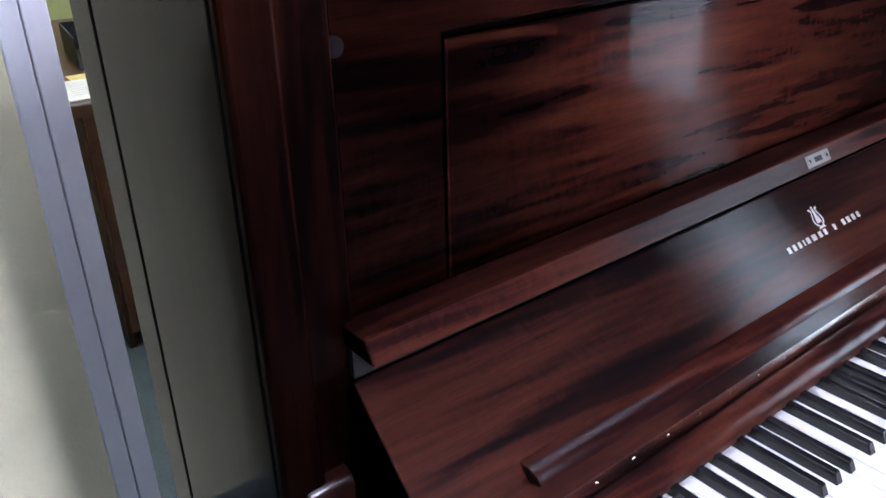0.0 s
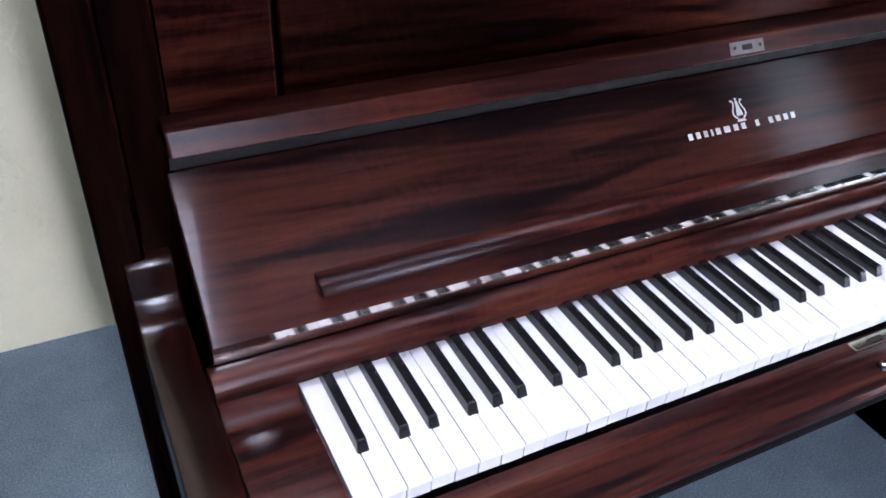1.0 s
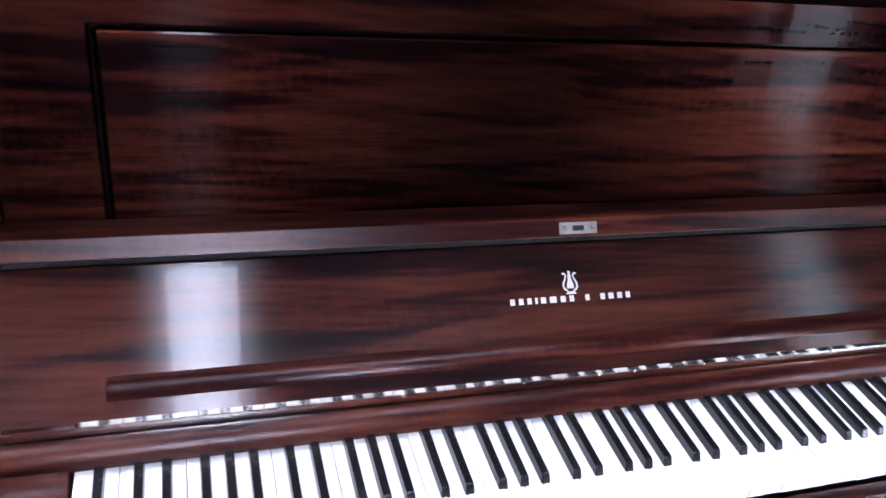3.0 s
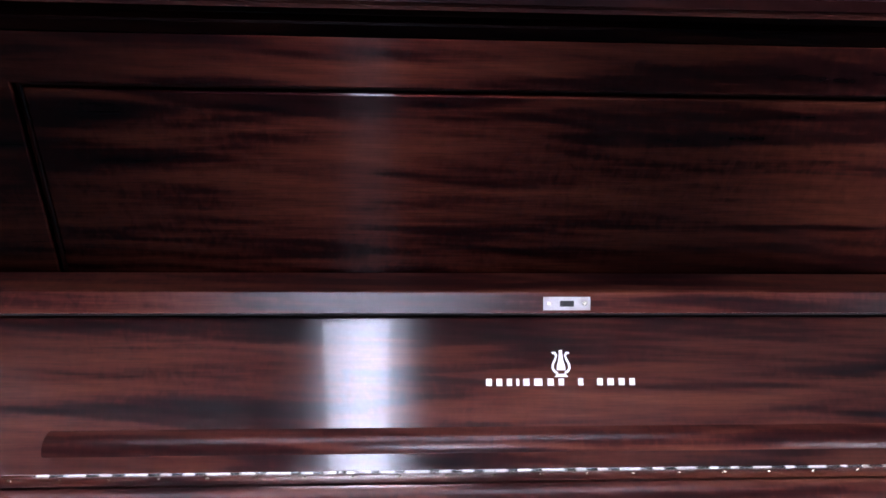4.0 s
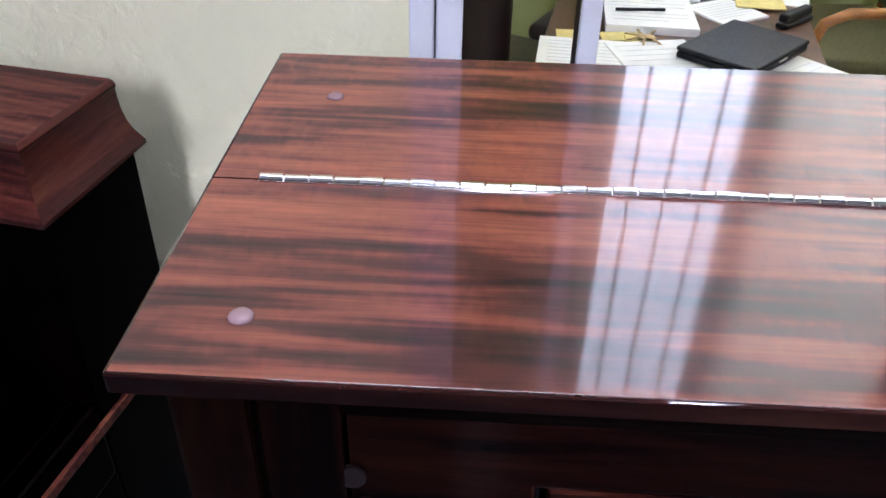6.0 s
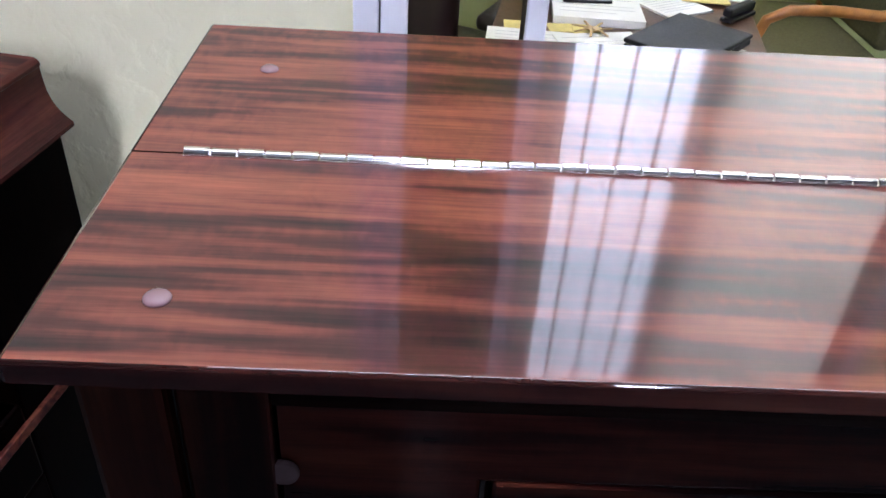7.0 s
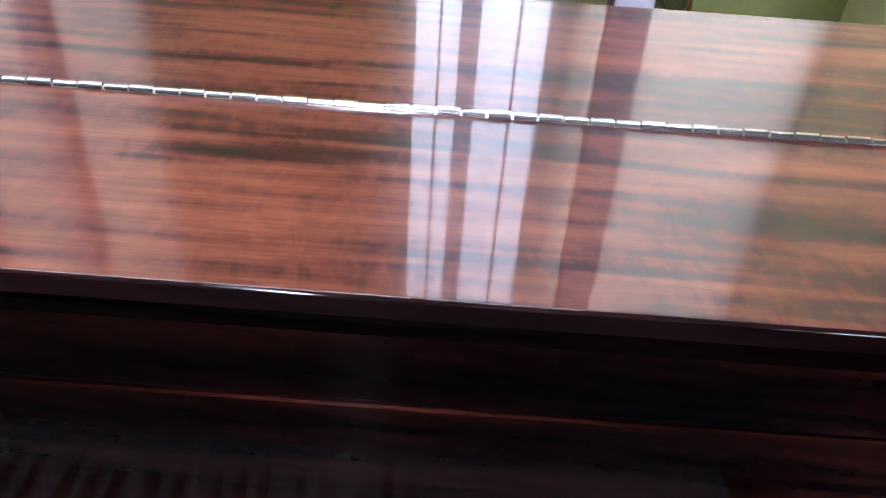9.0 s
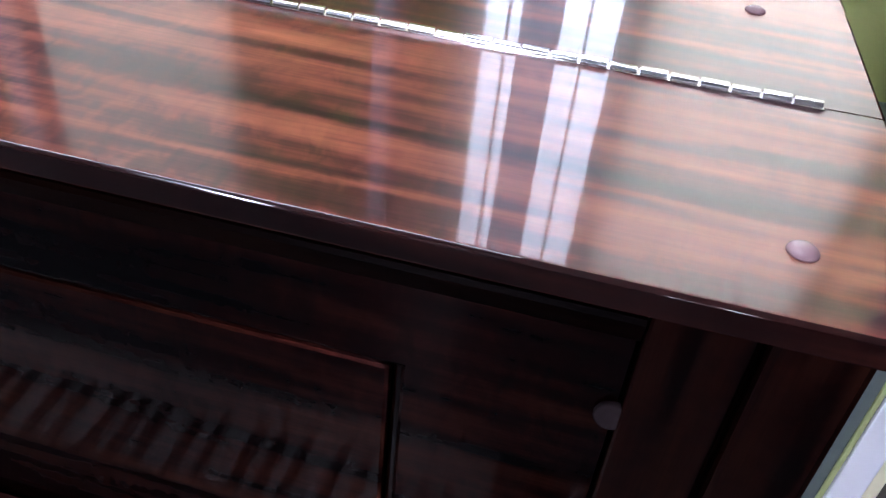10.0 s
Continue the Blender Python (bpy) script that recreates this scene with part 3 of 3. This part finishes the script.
front = part("upper_front", frame_ring((XL + 0.002, XR - 0.002, 0.875, 1.2335), (P_X0, P_X1, P_Z0, P_Z1), UP_Y, UP_Y + 0.022), M_PANEL_SHADED, piano)
part("panel_moulding", frame_ring((P_X0 + 0.0004, P_X1 - 0.0004, P_Z0 + 0.0004, P_Z1 - 0.0004), (P_X0 + 0.006, P_X1 - 0.006, P_Z0 + 0.006, P_Z1 - 0.006), UP_Y + 0.009, UP_Y + 0.02), M_CASE_SHADED, front)
part("panel", box((P_X0 + 0.0062, UP_Y + 0.005, P_Z0 + 0.0062), (P_X1 - 0.0062, UP_Y + 0.018, P_Z1 - 0.0062), 0.003), M_PANEL_SHADED, front)
both(lambda f: part("felt_button", cylinder((f(-0.0558), UP_Y, 1.186), (f(-0.0558), UP_Y - 0.0035, 1.186), 0.0085, 24, bevel=0.001), M_DOT_SHADED, front, "round felt button, darkened for the shade under the lid", True))
part("top_rail", extrude_x([(0.340, 1.236), (0.340, 1.262), (0.328, 1.262), (0.326, 1.252), (0.310, 1.2505), (0.3085, 1.248), (0.310, 1.243), (0.3125, 1.236)][::-1], XL + 0.001, XR - 0.001), M_RAIL_SHADED, piano)
# Dark block that paints in the shade of the gap below the lid.
part("lid_support", box((SIDE_IN + 0.001, 0.345, 1.236), (mirror_x(SIDE_IN + 0.001), 0.60, 1.2675)), M_RECESS_SHADE, piano)

# lid in two leaves with a continuous hinge
LX0, LX1 = -0.158, mirror_x(-0.158)


def lid_leaf(name, y0, y1, round_front, round_back):
    zt, zb, r = LID_Z, LID_Z - 0.023, 0.0026
    def arc(cy, cz, a0, a1):
        return [(cy + r * math.cos(radians(a)), cz + r * math.sin(radians(a))) for a in range(a0, a1 + 1, 18)]
    prof = []
    prof += arc(y1 - r, zt - r, 0, 90) if round_back else [(y1, zt)]
    prof += arc(y0 + r, zt - r, 90, 180) if round_front else [(y0, zt)]
    prof += [(y0, zt - 0.012), (y0 + 0.003, zt - 0.0145), (y0 + 0.009, zt - 0.0165), (y0 + 0.012, zt - 0.019), (y0 + 0.0125, zb)] if round_front else [(y0, zb)]
    prof += arc(y1 - r, zb + r, 270, 360) if round_back else [(y1, zb)]
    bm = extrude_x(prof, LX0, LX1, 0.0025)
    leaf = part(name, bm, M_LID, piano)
    leaf.data.materials.append(M_LID_EDGE_SHADED)
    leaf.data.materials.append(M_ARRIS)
    # By tilt: top, glossy arris, and edge faces with shade in their colour.
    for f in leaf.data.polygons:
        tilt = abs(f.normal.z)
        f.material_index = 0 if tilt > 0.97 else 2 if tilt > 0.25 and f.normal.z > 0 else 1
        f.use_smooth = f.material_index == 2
    return leaf


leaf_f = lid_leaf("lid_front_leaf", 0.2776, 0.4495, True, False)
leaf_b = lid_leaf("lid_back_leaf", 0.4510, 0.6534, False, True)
me_b = mesh_of("bumper", dome(0.0066, 0.0034), M_BUMPER)
for f in me_b.polygons:
    f.use_smooth = True
for sx in (0, 1):
    for bx, by, leaf in ((-0.1055, 0.3205, leaf_f), (-0.0995, 0.5720, leaf_b)):
        b = part("bumper", me_b, None, leaf, "small clear rubber bumper")
        b.location = (bx if not sx else mirror_x(bx), by, LID_Z - 0.0002)
HX0 = -0.127
hinge = part("hinge", box((HX0, 0.4472, LID_Z - 0.0002), (mirror_x(HX0), 0.4542, LID_Z + 0.0008), 0.0002), M_HINGE, piano, "polished nickel continuous hinge")
N_KN = 96
kp = (mirror_x(HX0) - HX0) / N_KN
me_pair = [mesh_of("knuckle", cylinder((0.0007, 0, 0), (kp - 0.0007, 0, 0), r, 24), M_HINGE) for r in (0.0034, 0.0029)]
for me_k in me_pair:
    for f in me_k.polygons:
        f.use_smooth = True
    me_k.set_sharp_from_angle(angle=radians(25))
for i in range(N_KN):
    k = part("knuckle", me_pair[i % 2], None, hinge)
    k.location = (HX0 + i * kp, 0.4507, LID_Z + 0.0006)

# fallboard: leaning board, lip, ledge, lock, decal, nickel strip
FB_B, FB_T = (0.1765, 0.7874), (0.2988, 0.9086)
fu = Vector((0, FB_T[0] - FB_B[0], FB_T[1] - FB_B[1]))
FB_LEN = fu.length
fu.normalize()
fn = Vector((0, -fu.z, fu.y))
FX0, FX1 = -0.0715, mirror_x(-0.0715)


def on_board(s, h):
    """(y, z) of a point s up the board from its foot and h proud of its face."""
    return (FB_B[0] + fu.y * s + fn.y * h, FB_B[1] + fu.z * s + fn.z * h)


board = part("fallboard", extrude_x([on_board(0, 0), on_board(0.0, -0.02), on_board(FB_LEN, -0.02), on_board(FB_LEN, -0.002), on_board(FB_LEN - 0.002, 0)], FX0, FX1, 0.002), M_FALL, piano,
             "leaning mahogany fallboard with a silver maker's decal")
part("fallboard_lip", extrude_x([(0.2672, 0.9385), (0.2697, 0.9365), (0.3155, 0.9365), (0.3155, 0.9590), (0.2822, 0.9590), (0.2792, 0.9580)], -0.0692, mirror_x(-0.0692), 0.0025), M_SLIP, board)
# Dark strip giving the shade beneath the lip.
part("fallboard_fold", box((-0.066, 0.306, 0.905), (mirror_x(-0.066), 0.3145, 0.9372)), M_RECESS_SHADE, board)
part("lock_plate", extrude_x([(0.2683, 0.9415), (0.2691, 0.9409), (0.2772, 0.9537), (0.2764, 0.9543)], MID - 0.0266, MID + 0.0266), M_PLATE, board, "nickel lock plate")
part("lock_hole", extrude_x([(0.2701, 0.9453), (0.2707, 0.9449), (0.2741, 0.9505), (0.2735, 0.9509)], MID - 0.008, MID + 0.008), M_RECESS_SHADE, board)
for sx in (-1, 1):
    part("screw", cylinder((MID + sx * 0.020, 0.2728, 0.9477), (MID + sx * 0.020, 0.2716, 0.9485), 0.0024, 10), M_BRASS, board)
LG0, LG1 = 0.0377, mirror_x(0.0377)
ledge_prof = [(0.2095, 0.8203), (0.1985, 0.8218), (0.1905, 0.8205), (0.1850, 0.8170), (0.1818, 0.8125), (0.1812, 0.8090), (0.1850, 0.8068), (0.1965, 0.8075)]
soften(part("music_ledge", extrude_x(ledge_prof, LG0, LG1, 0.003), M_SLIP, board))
strip = part("nickel_strip", extrude_x([(0.1752, 0.7685), (0.1772, 0.7685), (0.1772, 0.7874), (0.1757, 0.7880)], FX0, FX1), M_NICKEL, board, "polished nickel edging strip")
for i in range(26):
    sx = FX0 + 0.018 + i * (FX1 - FX0 - 0.036) / 25
    part("screw", cylinder((sx, 0.1756, 0.778), (sx, 0.1746, 0.778), 0.0022, 8), M_BRASS, strip)
rail = [(0.1875, 0.742)] + [(0.168 + 0.0195 * math.cos(radians(a)), 0.7495 + 0.0185 * math.sin(radians(a))) for a in range(0, 181, 15)] + [(0.1485, 0.742)]
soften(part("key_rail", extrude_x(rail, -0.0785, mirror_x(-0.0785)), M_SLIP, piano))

# decal: a lyre emblem over a row of plain marks
decal_s, decal_h = 0.56 * FB_LEN, 0.0004


def decal_quad(bm, x0, x1, s0, s1):
    v = [bm.verts.new((x, *on_board(s, decal_h))) for x, s in ((x0, s0), (x1, s0), (x1, s1), (x0, s1))]
    bm.faces.new(v)
    ext = bmesh.ops.extrude_face_region(bm, geom=[v[0].link_faces[0]])
    for g in ext["geom"]:
        if isinstance(g, bmesh.types.BMVert):
            g.co += fn * 0.0003


widths = [1.0, 1.0, 0.9, 0.5, 1.1, 1.45, 1.1, 1.0, -0.9, 0.9, -0.9, 1.0, 1.15, 1.1, 1.0]
unit = 0.175 / (sum(abs(w) for w in widths) + 0.5 * (len(widths) - 1))
bx = MID - 0.0875
for w in widths:
    if w > 0:
        b = bmesh.new()
        decal_quad(b, bx, bx + w * unit * 0.82, decal_s - 0.0040, decal_s + 0.0040)
        part("decal_mark", b, M_DECAL, board)
    bx += (abs(w) + 0.5) * unit
em = bmesh.new()
es = 0.685 * FB_LEN


def emblem_face(pts):
    em.faces.new([em.verts.new((MID + x, *on_board(es + h, decal_h + 0.0002))) for x, h in pts])


for side in (-1, 1):
    # the two curling arms, wide at the foot, turning out at the tips
    outer = [(0.0040, -0.0125), (0.0085, -0.0105), (0.0112, -0.0060), (0.0108, -0.0010), (0.0080, 0.0040), (0.0062, 0.0085), (0.0078, 0.0110), (0.0098, 0.0105)]
    inner = [(0.0040, -0.0100), (0.0068, -0.0085), (0.0086, -0.0055), (0.0082, -0.0012), (0.0058, 0.0035), (0.0040, 0.0090), (0.0062, 0.0132), (0.0104, 0.0128)]
    for a in range(len(outer) - 1):
        q = [outer[a], outer[a + 1], inner[a + 1], inner[a]]
        emblem_face([(side * x, h) for x, h in (q if side > 0 else q[::-1])])
emblem_face([(-0.0052, -0.0080), (0.0052, -0.0080), (0.0046, -0.0020), (0.0028, 0.0030), (0.0020, 0.0115), (-0.0020, 0.0115), (-0.0028, 0.0030), (-0.0046, -0.0020)])
emblem_face([(-0.0078, -0.0158), (0.0078, -0.0158), (0.0052, -0.0122), (-0.0052, -0.0122)])
emblem_face([(-0.0018, 0.0120), (0.0018, 0.0120), (0.0018, 0.0150), (-0.0018, 0.0150)])
part("emblem", em, M_DECAL, board, "silver lyre emblem")


# keys
def white_mesh():
    w = KEY - 0.0009
    prof = [(0.0, KEY_Z - 0.0022), (0.0012, KEY_Z - 0.0004), (0.0035, KEY_Z), (0.185, KEY_Z), (0.185, KEY_Z - 0.018), (0.0022, KEY_Z - 0.020), (0.0022, KEY_Z - 0.0045), (0.0, KEY_Z - 0.0040)]
    return mesh_of("white_key", extrude_x(prof[::-1], 0.00045, 0.00045 + w, 0.0005), M_IVORY)


def black_mesh():
    bm = bmesh.new()
    bot = [(-0.0062, 0.0490), (0.0062, 0.0490), (0.0062, 0.185), (-0.0062, 0.185)]
    top = [(-0.0046, 0.0555), (0.0046, 0.0555), (0.0050, 0.185), (-0.0050, 0.185)]
    v0 = [bm.verts.new((x, y, KEY_Z - 0.004)) for x, y in bot]
    v1 = [bm.verts.new((x, y, KEY_Z + 0.0115)) for x, y in top]
    bm.faces.new(v0[::-1])
    bm.faces.new(v1)
    for i in range(4):
        bm.faces.new((v0[i], v0[(i + 1) % 4], v1[(i + 1) % 4], v1[i]))
    top_e = [e for e in bm.edges if e.verts[0] in v1 and e.verts[1] in v1]
    side_e = [e for e in bm.edges if (e.verts[0] in v1) != (e.verts[1] in v1)]
    bmesh.ops.bevel(bm, geom=top_e + side_e, offset=0.0013, segments=2, profile=0.5, affect='EDGES')
    return mesh_of("black_key", bm, M_EBONY)


wm, bmk = white_mesh(), black_mesh()
rk = random.Random(4)
for i in range(52):
    k = part("white_key", wm, None, piano)
    k.location = (i * KEY, rk.uniform(-0.0003, 0.0003), rk.uniform(-0.0005, 0.0004))
for octave in range(-1, 7):
    for step in (3 - 0.12, 4 + 0.12, 6 - 0.14, 7.0, 8 + 0.14):
        pos = step + 7 * octave
        if 0.9 < pos < 51.2:
            k = part("black_key", bmk, None, piano)
            k.location = (pos * KEY, 0, rk.uniform(-0.0004, 0.0004))

# ---- the lower piano beside it ----
spinet = thing("spinet_piano", "lower mahogany console piano with a coved lid", "piano", at=(-0.447, 1.007, 0), rz=-11.0)
TOPZ, FLZ = 1.100, 1.010


def coved_lid(x0, x1, y0, y1):
    """A lid whose edges sweep out in a cove from a raised top to a wide foot."""
    prof = [(0.000, FLZ), (0.000, FLZ + 0.006), (-0.004, FLZ + 0.009), (-0.015, FLZ + 0.019), (-0.023, FLZ + 0.031), (-0.028, FLZ + 0.046), (-0.030, FLZ + 0.064), (-0.0305, FLZ + 0.078),
            (-0.0285, FLZ + 0.0795), (-0.0285, FLZ + 0.0840), (-0.0310, FLZ + 0.0875), (-0.0360, TOPZ)]
    bm = bmesh.new()
    rings = []
    for d, z in prof:
        rings.append([bm.verts.new(c) for c in ((x0 - d, y0 - d, z), (x1 + d, y0 - d, z), (x1 + d, y1, z), (x0 - d, y1, z))])
    for a, b in zip(rings, rings[1:]):
        for k in range(4):
            bm.faces.new((a[k], a[(k + 1) % 4], b[(k + 1) % 4], b[k]))
    bm.faces.new(rings[0][::-1])
    bm.faces.new(rings[-1])
    return bm


SPW, SPD = 1.10, 0.225
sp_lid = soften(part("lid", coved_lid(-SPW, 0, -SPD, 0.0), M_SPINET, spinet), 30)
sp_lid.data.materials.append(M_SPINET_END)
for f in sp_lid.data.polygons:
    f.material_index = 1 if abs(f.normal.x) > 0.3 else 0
part("case", box((-SPW + 0.02, -SPD + 0.018, 0.0), (-0.020, -0.004, FLZ - 0.0005), 0.002), M_SPINET_CASE_SHADED, spinet)
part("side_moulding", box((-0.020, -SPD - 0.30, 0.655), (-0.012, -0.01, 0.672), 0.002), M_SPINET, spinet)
part("arm", box((-0.062, -SPD - 0.30, 0.56), (-0.021, -SPD + 0.0175, 0.70), 0.006), M_SPINET_CASE_SHADED, spinet)
part("cheek", box((-0.045, -SPD - 0.28, 0.0), (-0.0215, -SPD + 0.017, 0.5595), 0.003), M_SPINET_CASE_SHADED, spinet)
part("keybed", box((-SPW + 0.02, -SPD - 0.29, 0.56), (-0.0625, -SPD + 0.0175, 0.64), 0.004), M_SPINET_CASE_SHADED, spinet)
part("leg", box((-0.085, -SPD - 0.285, 0.0), (-0.046, -SPD - 0.245, 0.5595), 0.004), M_SPINET_CASE_SHADED, spinet)

# ---- the office behind the glass ----
DESK_Z = 0.75
desk = thing("office_desk", "walnut office desk covered with papers", "desk", at=(0.527, 2.353, 0), rz=-10)
part("desktop", box((-0.31, -0.50, DESK_Z - 0.035), (0.41, 0.75, DESK_Z), 0.004), M_WALNUT, desk)
part("front_panel", box((-0.28, -0.46, 0.06), (0.38, -0.44, DESK_Z - 0.036), 0.002), M_WALNUT, desk)
for sx in (-0.29, 0.37):
    part("pedestal", box((sx, -0.438, 0.0), (sx + 0.02, 0.70, DESK_Z - 0.036), 0.002), M_WALNUT, desk)


def sheet(name, at, w, h, rz, mat, label, cat, thick=0.0015, lift=0.0):
    e = tagged(part(name, box((-w / 2, -h / 2, 0), (w / 2, h / 2, thick)), mat), label, cat)
    e.location = (at[0], at[1], DESK_Z + 0.0005 + lift)
    e.rotation_euler = (0, 0, radians(rz))
    return e


sheet("paper_sheet", (0.305, 2.035), 0.30, 0.21, -6, M_PAPER, "white paper sheets lying on the desk", "paper", 0.004)
sheet("paper_sheet", (0.470, 1.995), 0.22, 0.28, 12, M_PAPER, "white paper sheets lying on the desk", "paper", 0.003, 0.0045)
sheet("paper_sheet", (0.765, 1.995), 0.21, 0.28, 40, M_PAPER, "white paper under a closed laptop", "paper", 0.002, 0.0)
sheet("notepad", (0.480, 2.325), 0.25, 0.25, -4, M_PAPER, "thick white writing pad with a pen on it", "paper", 0.022)
sheet("notepad", (0.505, 2.585), 0.29, 0.23, 3, M_PAPER, "thick white writing pad at the back of the desk", "paper", 0.030)
sheet("paper_sheet", (0.715, 2.400), 0.17, 0.17, 30, M_PAPER, "crumpled white paper on the desk", "paper", 0.006)
sheet("paper_sheet", (0.860, 2.600), 0.30, 0.20, -18, M_PAPER, "white paper sheet at the desk edge", "paper", 0.003)
sheet("sticky_note", (0.830, 2.480), 0.14, 0.12, -8, M_YELLOW, "yellow sticky note pad on white paper", "note pad", 0.004, 0.008)
sheet("envelope", (0.385, 2.175), 0.11, 0.06, 4, M_YELLOW, "printed yellowish card on the desk", "card", 0.003)
sheet("envelope", (0.262, 2.180), 0.10, 0.06, -2, M_YELLOW, "printed yellowish card on the desk", "card", 0.003)
sheet("desk_pad", (0.720, 2.575), 0.13, 0.24, -6, M_BLACK, "charcoal desk pad showing between the papers", "desk pad", 0.002)


def printed(paper, w, h, thick, rows):
    """Plain bars of print on a sheet."""
    for i in range(rows):
        y = h / 2 - 0.03 - i * (h - 0.05) / rows
        part("print_line", box((-w * 0.42, y, thick + 0.0002), (w * (0.42 if i % 3 else 0.2), y + 0.0025, thick + 0.0006)), M_INK, paper)


for p in [o for o in scene.objects if o.name.startswith(("paper_sheet", "notepad")) and o.parent is None]:
    xs, ys, zs = zip(*[v.co for v in p.data.vertices])
    printed(p, max(xs) - min(xs), max(ys) - min(ys), max(zs), 7)
laptop = thing("laptop", "closed black laptop on the desk", "laptop", at=(0.676, 2.058, DESK_Z + 0.0105), rz=48)
part("base", box((-0.143, -0.106, 0.0), (0.143, 0.106, 0.016), 0.004), M_BLACK, laptop)
part("cover", box((-0.145, -0.108, 0.018), (0.145, 0.108, 0.030), 0.005), M_BLACK, laptop)
part("latch", box((-0.02, -0.110, 0.014), (0.02, -0.1075, 0.020), 0.001), M_STEEL, laptop)
pen = tagged(part("pen", cylinder((-0.07, 0, 0.0045), (0.07, 0, 0.0045), 0.0045, 10, bevel=0.001), M_BLACK), "black pen lying on a paper stack", "pen")
pen.location, pen.rotation_euler = (0.455, 2.325, DESK_Z + 0.0230), (0, 0, radians(3))
keys = thing("key_bunch", "bunch of brass keys on the desk papers", "keys", at=(0.443, 2.147, DESK_Z + 0.008))
for i in range(7):
    a = i * 0.9
    kb = joined(cylinder((0.012, 0, 0.002 * i), (0.012, 0, 0.002 * i + 0.002), 0.011, 12), box((0.02, -0.003, 0.002 * i), (0.055, 0.003, 0.002 * i + 0.002)))
    o = part("key", kb, M_KEY, keys)
    o.rotation_euler = (0, radians(-8 + 3 * i), a)
part("tag", box((-0.05, -0.02, -0.003), (0.03, 0.03, 0.0), 0.001), M_YELLOW, keys)
tray = thing("letter_tray", "black plastic letter tray at the desk edge", "tray", at=(0.318, 2.400, DESK_Z + 0.001), rz=-8)
part("tray_base", box((-0.03, -0.14, 0), (0.03, 0.14, 0.004)), M_BLACK, tray)
for a, b in (((-0.03, -0.14, 0.0045), (-0.026, 0.14, 0.09)), ((0.026, -0.14, 0.0045), (0.03, 0.14, 0.09)), ((-0.0255, 0.136, 0.0045), (0.0255, 0.14, 0.09))):
    part("tray_wall", box(a, b), M_BLACK, tray)
stap = tagged(part("stapler", joined(box((-0.07, -0.018, 0), (0.07, 0.018, 0.012), 0.004), box((-0.07, -0.014, 0.016), (0.065, 0.014, 0.04), 0.006)), M_BLACK), "black stapler among the papers", "stapler")
stap.location, stap.rotation_euler = (0.890, 2.330, DESK_Z + 0.001), (0, 0, radians(43))


def swivel_chair():
    c = thing("office_chair", "dark brown leather swivel armchair behind the desk", "chair", at=(-0.03, 2.62, 0), rz=155)
    part("seat", box((-0.25, -0.25, 0.42), (0.25, 0.25, 0.52), 0.045, 4), M_LEATHER, c, smooth=True)
    back = box((-0.25, 0.20, 0.50), (0.25, 0.31, 1.18), 0.05, 4)
    part("backrest", back, M_LEATHER, c, smooth=True)
    for sx in (-1, 1):
        part("armrest", box((sx * 0.30 - 0.035, -0.20, 0.66), (sx * 0.30 + 0.035, 0.16, 0.71), 0.02, 3), M_LEATHER, c, smooth=True)
        part("arm_post", tube([(sx * 0.26, 0.0, 0.45), (sx * 0.30, 0.02, 0.5), (sx * 0.30, 0.05, 0.66)], 0.018), M_STEEL, c, smooth=True)
    part("column", cylinder((0, 0, 0.10), (0, 0, 0.42), 0.03), M_STEEL, c)
    for i in range(5):
        a = i * math.tau / 5
        part("foot", box((0.03, -0.025, 0.06), (0.32, 0.025, 0.10), 0.008), M_BLACK, c).rotation_euler = (0, 0, a)
    for i in range(5):
        a = i * math.tau / 5
        part("caster", cylinder((0.30 * math.cos(a) - 0.012, 0.30 * math.sin(a), 0.028), (0.30 * math.cos(a) + 0.012, 0.30 * math.sin(a), 0.028), 0.028, 14), M_BLACK, c)


swivel_chair()


def guest_chair(at, rz):
    c = thing("guest_chair", "bentwood armchair with olive upholstery in the office", "chair", at=at, rz=rz)
    part("seat", box((-0.31, -0.24, 0.40), (0.31, 0.24, 0.48), 0.03, 3), M_FABRIC, c, smooth=True)
    part("backrest", box((-0.30, 0.20, 0.50), (0.30, 0.27, 0.92), 0.03, 3), M_FABRIC, c, smooth=True)
    for sx in (-0.335, 0.335):
        part("arm_frame", tube([(sx, -0.22, 0.0), (sx, -0.24, 0.30), (sx, -0.25, 0.52), (sx, -0.22, 0.61), (sx, -0.15, 0.645), (sx, 0.0, 0.65), (sx, 0.16, 0.64), (sx, 0.25, 0.66)], 0.019), M_OAK, c, smooth=True)
        part("back_leg", tube([(sx, 0.28, 0.0), (sx, 0.26, 0.40), (sx, 0.27, 0.90)], 0.018), M_OAK, c, smooth=True)
        part("side_rail", tube([(sx, -0.245, 0.40), (sx, 0.265, 0.40)], 0.015), M_OAK, c, smooth=True)


guest_chair((1.37, 3.08, 0), -90)

outlet = thing("wall_outlet", "white double outlet low on the green office wall", "outlet", at=(1.752, OFFICE_Y, 0.195))
part("cover_plate", box((-0.058, -0.006, -0.035), (0.058, -0.0005, 0.035), 0.002), M_TRIM, outlet)
for dx in (-0.024, 0.024):
    part("socket", cylinder((dx, -0.0062, 0), (dx, -0.0080, 0), 0.016, 14), M_PAPER, outlet)
